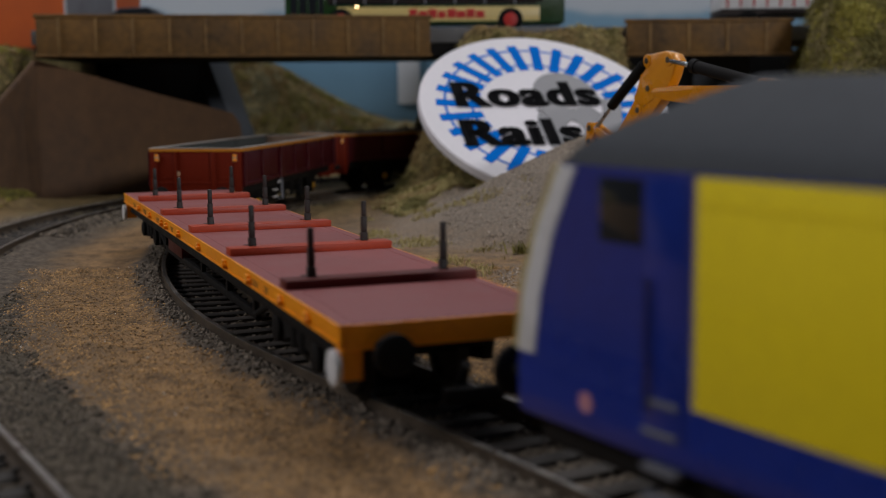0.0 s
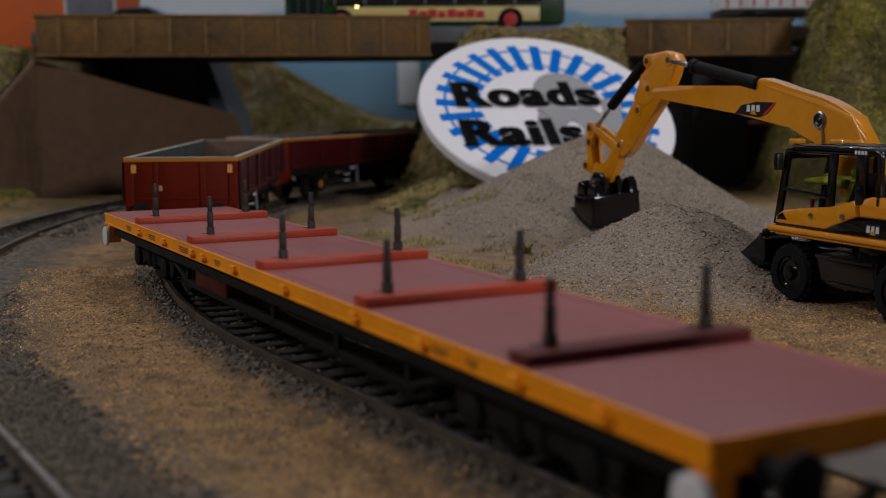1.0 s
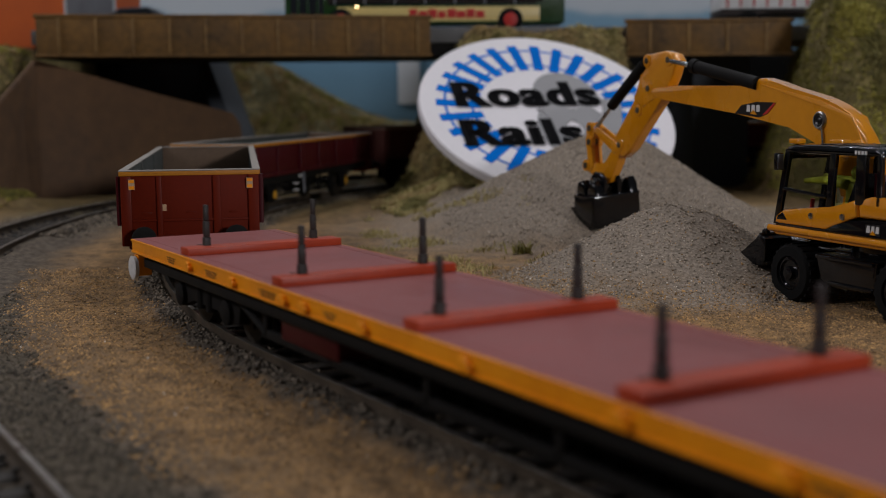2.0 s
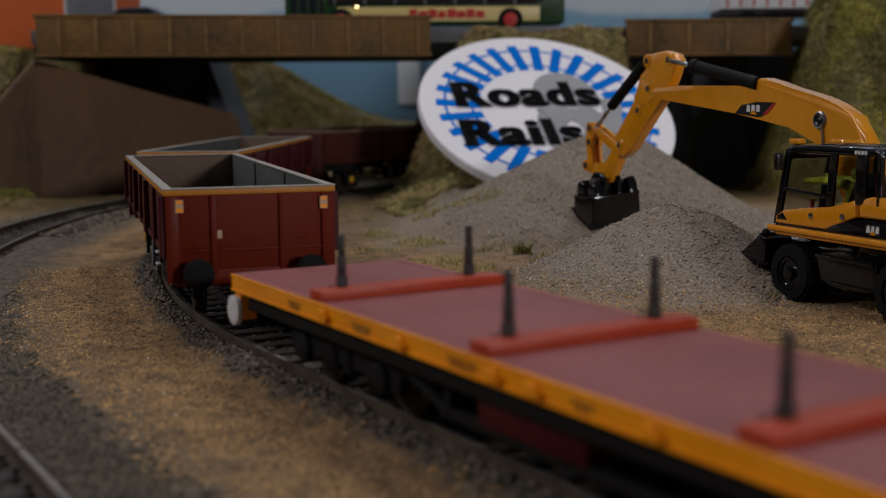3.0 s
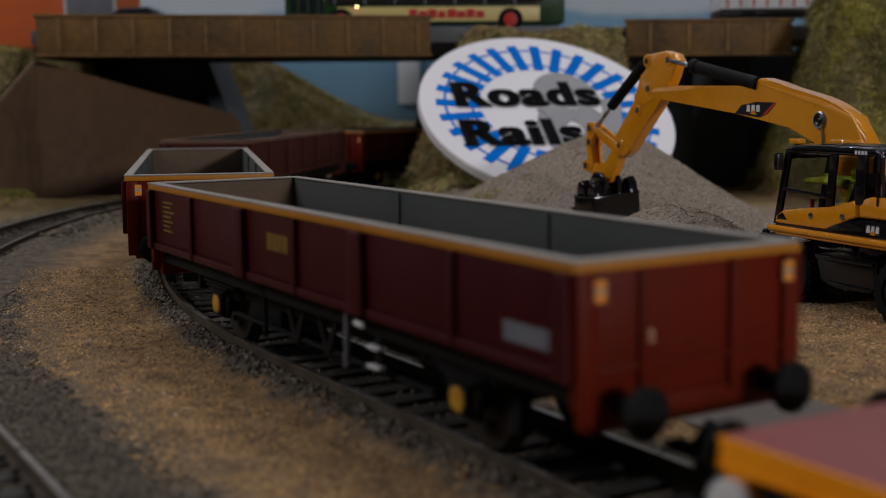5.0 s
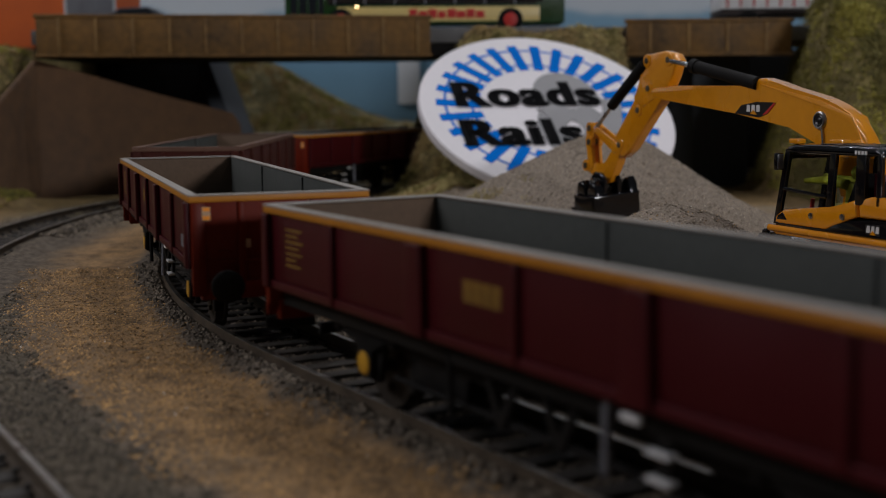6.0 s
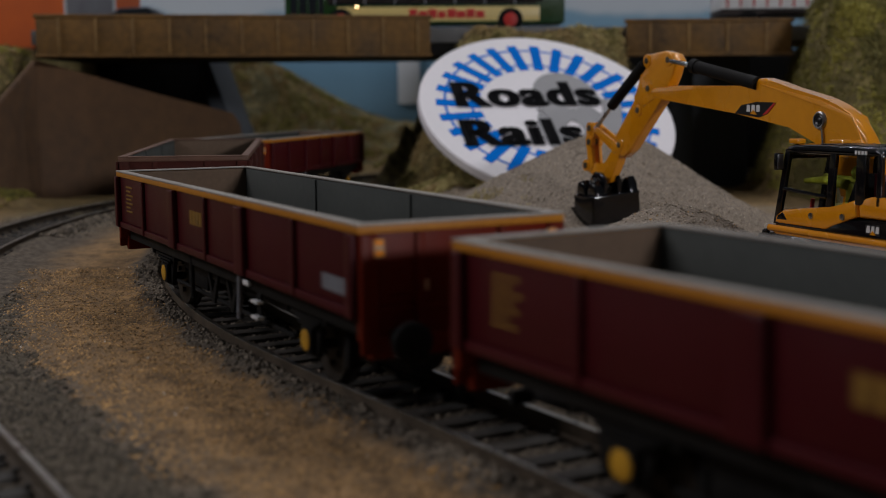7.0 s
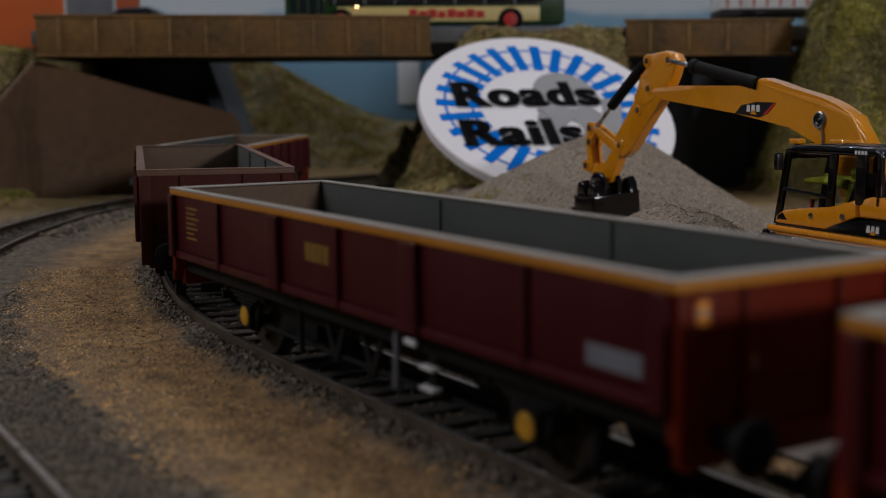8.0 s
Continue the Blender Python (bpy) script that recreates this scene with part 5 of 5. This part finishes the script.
def scatter(n, box, keep, seed):
    r = random.Random(seed)
    out = []
    tries = 0
    while len(out) < n and tries < n * 12:
        tries += 1
        y = box[2] + (box[3] - box[2]) * r.random()
        x = r.uniform(box[0], box[1])
        if not in_view(x, y):
            continue
        d1, d2 = off_line(x, y, MAIN), off_line(x, y, OUTER)
        if keep(x, y, d1, d2, r):
            out.append((x, y, ground_z(x, y, d1, d2)))
    return np.array(out)


def by_track(x, y, d1, d2, r):
    d = min(d1, d2)
    edge = (15.8 if d1 < d2 else 25.0) + 4 * bump_at(x, y, 12, 2.0)
    if d > edge or 7.2 < d < 10.2:
        return False
    if d < 7.2:
        return r.random() < 0.35
    return r.random() < (1.0 if d < edge - 3 else 0.35)


def on_sand(x, y, d1, d2, r):
    e = 5 * bump_at(x, y, 12, 2.0)
    if any(math.hypot(x - a, y - b) < c * (0.75 + 0.2 * r.random()) for a, b, _, c, _ in PILES) and r.random() < 0.93:
        return False
    return d1 > 14.0 + 1.2 * e + 4 * r.random() and d2 > 21 + 2.2 * e + 5 * r.random()


g8 = np.random.default_rng(8)
p = scatter(34000, (-110, 120, 95, 420), by_track, 21)
outer = np.array([off_line(a, b, OUTER) < off_line(a, b, MAIN) for a, b, _ in p])
for q, stone, words_ in ((p[~outer], M_ballast, "dark crushed stone ballast along the rails"), (p[outer], M_outerballast, "blackish crushed stone ballast along the outer rails")):
    stones("track_ballast", q, 0.20 + 0.62 * g8.random(len(q)) ** 2.6, stone, words_, "ballast", 31)
p = scatter(9000, (-190, 60, 420, 640), by_track, 25)
stones("track_ballast", p, 0.45 + 0.6 * g8.random(len(p)), M_ballast, "dark crushed stone ballast along the rails", "ballast", 35)
p = scatter(75000, (-120, 130, 100, 345), on_sand, 22)
stones("sand_grains", p, 0.12 + 0.30 * g8.random(len(p)) ** 2.2, M_grain, "loose tan and brown sand grains on the ground", "sand", 32)
p = scatter(7000, (-120, 130, 100, 345), on_sand, 27)
stones("sand_crumbs", p - (0, 0, 0.15), 0.32 + 0.5 * g8.random(len(p)) ** 2, M_grain, "coarser tan and brown crumbs on the ground", "sand", 37)
heap = lambda x, y, d1, d2, r: any(math.hypot(x - a, y - b) < c * 1.02 for a, b, _, c, _ in PILES) and d1 > 18
p = scatter(34000, (0, 150, 255, 530), heap, 23)
stones("gravel_grains", p, 0.18 + 0.40 * g8.random(len(p)) ** 2.0, M_gravel, "fine grey gravel grains heaped on the ground", "gravel", 33)
# pale glints of quartz among them
p = np.concatenate([scatter(110, (-120, 130, 150, 345), on_sand, 24), scatter(900, (10, 150, 255, 470), heap, 26)])
stones("quartz_grains", p + (0, 0, 0.12), 0.13 + 0.25 * g8.random(len(p)), M_quartz, "scattered pale quartz grains", "sand", 34)


def fibres(name, spots, tall, lean, material, label, category, seed, width=0.5):
    """Thin upright blades, three to a spot."""
    g = np.random.default_rng(seed)
    n = len(spots)
    k = 4
    root = np.repeat(spots, k, 0) + np.concatenate([g.normal(0, 1.2, (n * k, 2)), np.full((n * k, 1), -0.4)], 1)
    a = g.random(n * k) * 2 * np.pi
    h = np.repeat(tall, k) * (0.5 + 0.8 * g.random(n * k))
    tip = root + np.stack([np.cos(a) * h * lean, np.sin(a) * h * lean, h], 1)
    side = np.stack([-np.sin(a), np.cos(a), np.zeros(n * k)], 1) * width
    mid = (root + tip) / 2 + np.stack([np.zeros(n * k), np.zeros(n * k), h * 0.12], 1)
    co = np.stack([root - side * 0.5, root + side * 0.5, mid + side * 0.45, mid - side * 0.45, tip], 1).reshape(-1, 3)
    f = (np.array([(0, 1, 2), (0, 2, 3), (3, 2, 4)])[None] + 5 * np.arange(n * k)[:, None, None]).reshape(-1, 3)
    return tagged(quick_mesh(name, co, f, material), label, category, kind="stuff")


def turf(x, y, d1, d2, r):
    if min(d1, d2) < 20 or any(math.hypot(x - a, y - b) < c * 0.95 for a, b, _, c, _ in PILES):
        return False
    return bank(x, y) > 2.5 + 3 * bump_at(x, y, 20) and r.random() < 0.4 + 0.6 * (bump_at(x, y, 16, 6.0) > -0.15)


def clumps(name, box, n, size, palette, label, seed, fibre=1.6):
    """Scatter of crumbled foam and teased fibre, in drifts of several greens and straws."""
    p = scatter(n, box, turf, seed)
    tint = np.array([bump_at(a, b, 24, seed) + 0.55 * bump_at(a, b, 8, seed + 3) for a, b, _ in p])
    cut = np.quantile(tint, (0.3, 0.62))
    for k, material in enumerate(palette):
        sel = p[np.digitize(tint, cut) == k]
        g = np.random.default_rng(seed + k)
        lift = np.stack([g.normal(0, 0.8, len(sel)), g.normal(0, 0.8, len(sel)), size * g.random(len(sel))], 1)
        stones(name, sel + lift, size * (0.35 + 0.65 * g.random(len(sel)) ** 2), material, label, "bushes" if size > 1.5 else "grass", seed + 10 + k)
        thin = sel[:: 3]
        fibres(name, thin, fibre * (0.4 + g.random(len(thin))), 1.1, material, label, "bushes" if size > 1.5 else "grass", seed + 20 + k, 0.28)


clumps("turf", (-60, 150, 470, 612), 16000, 1.1, (M_moss, M_grass, M_straw), "straw, moss and brown scatter turf on the bank", 41)
clumps("turf", (-300, -190, 500, 640), 5000, 1.3, (M_bush, M_bushlight, M_straw), "mossy green and straw turf on the bank", 42)
clumps("bushes", (140, 260, 470, 640), 22000, 1.25, (M_moss, M_bush, M_bushlight), "olive and yellow-green bushes on the high bank", 43, 2.6)
clumps("bushes", (-230, 30, 780, 930), 26000, 1.3, (M_scrub, M_heath, M_bush), "grey-green and brown scrub on the far hillside", 44, 2.6)
p = scatter(900, (-30, 30, 330, 480), lambda x, y, d1, d2, r: min(d1, d2) > 30 and bump_at(x, y, 15, 8.0) > 0.18, 45)
fibres("grass", p, 0.8 + 1.4 * g8.random(len(p)), 0.6, M_grass, "sparse low tufts of grass by the heap", "grass", 55, 0.3)


def weed(x, y):
    z = ground_z(x, y)
    g = np.random.default_rng(5)
    n = 14
    a = g.random(n) * 2 * np.pi
    sp = np.stack([x + np.cos(a) * 2.2 * g.random(n), y + np.sin(a) * 2.2 * g.random(n), np.full(n, z)], 1)
    ob = fibres("weed", sp, np.full(n, 4.2), 0.9, M_bush, "small green weed in the gravel", "plant", 56, 0.5)
    ob["kind"] = ""
    return ob


weed(24, 372)


def hardstanding():
    """A strip of smooth hard ground between the line and the digger."""
    bm = bmesh.new()
    pts = [(s, o) for s in range(-96, 61, 12) for o in (0,)]
    lo = []
    for s, _ in pts:
        x, y, h = on_track(s)
        ring = []
        for o, z in ((-27, -4), (-27.4, -2.0), (-52 + 3 * bump_at(s, 0, 30), -1.6), (-53, -4)):
            ring.append(bm.verts.new((x + o * math.sin(h), y - o * math.cos(h), z + (0.15 * bump_at(s, o, 20) if z > -3 else 0))))
        lo.append(ring)
    for a, b in zip(lo, lo[1:]):
        for k in range(4):
            bm.faces.new((a[k], a[(k + 1) % 4], b[(k + 1) % 4], b[k]))
    bm.faces.new(lo[0])
    bm.faces.new(lo[-1])
    return tagged(obj("hardstanding", bm, M_pave), "worn grey-brown hardstanding strip beside the track", "pavement", kind="structure")


hardstanding()
sleepers(T_main, 0.0, -196, 876)
sleepers(T_outer, TRACK2, -156, 876)


def motions():
    """The train rolls along its line; every wheelset turns as it rolls."""
    for v, s, half in MOVERS:
        walk(v, [(t / 4, riding(s + advance(t / 4), half)) for t in range(33)])
    for ob, rest, r in AXLES:
        walk(ob, [(t / 10, rest @ Matrix.Rotation(advance(t / 10) / r, 4, "Y")) for t in range(81)])


motions()
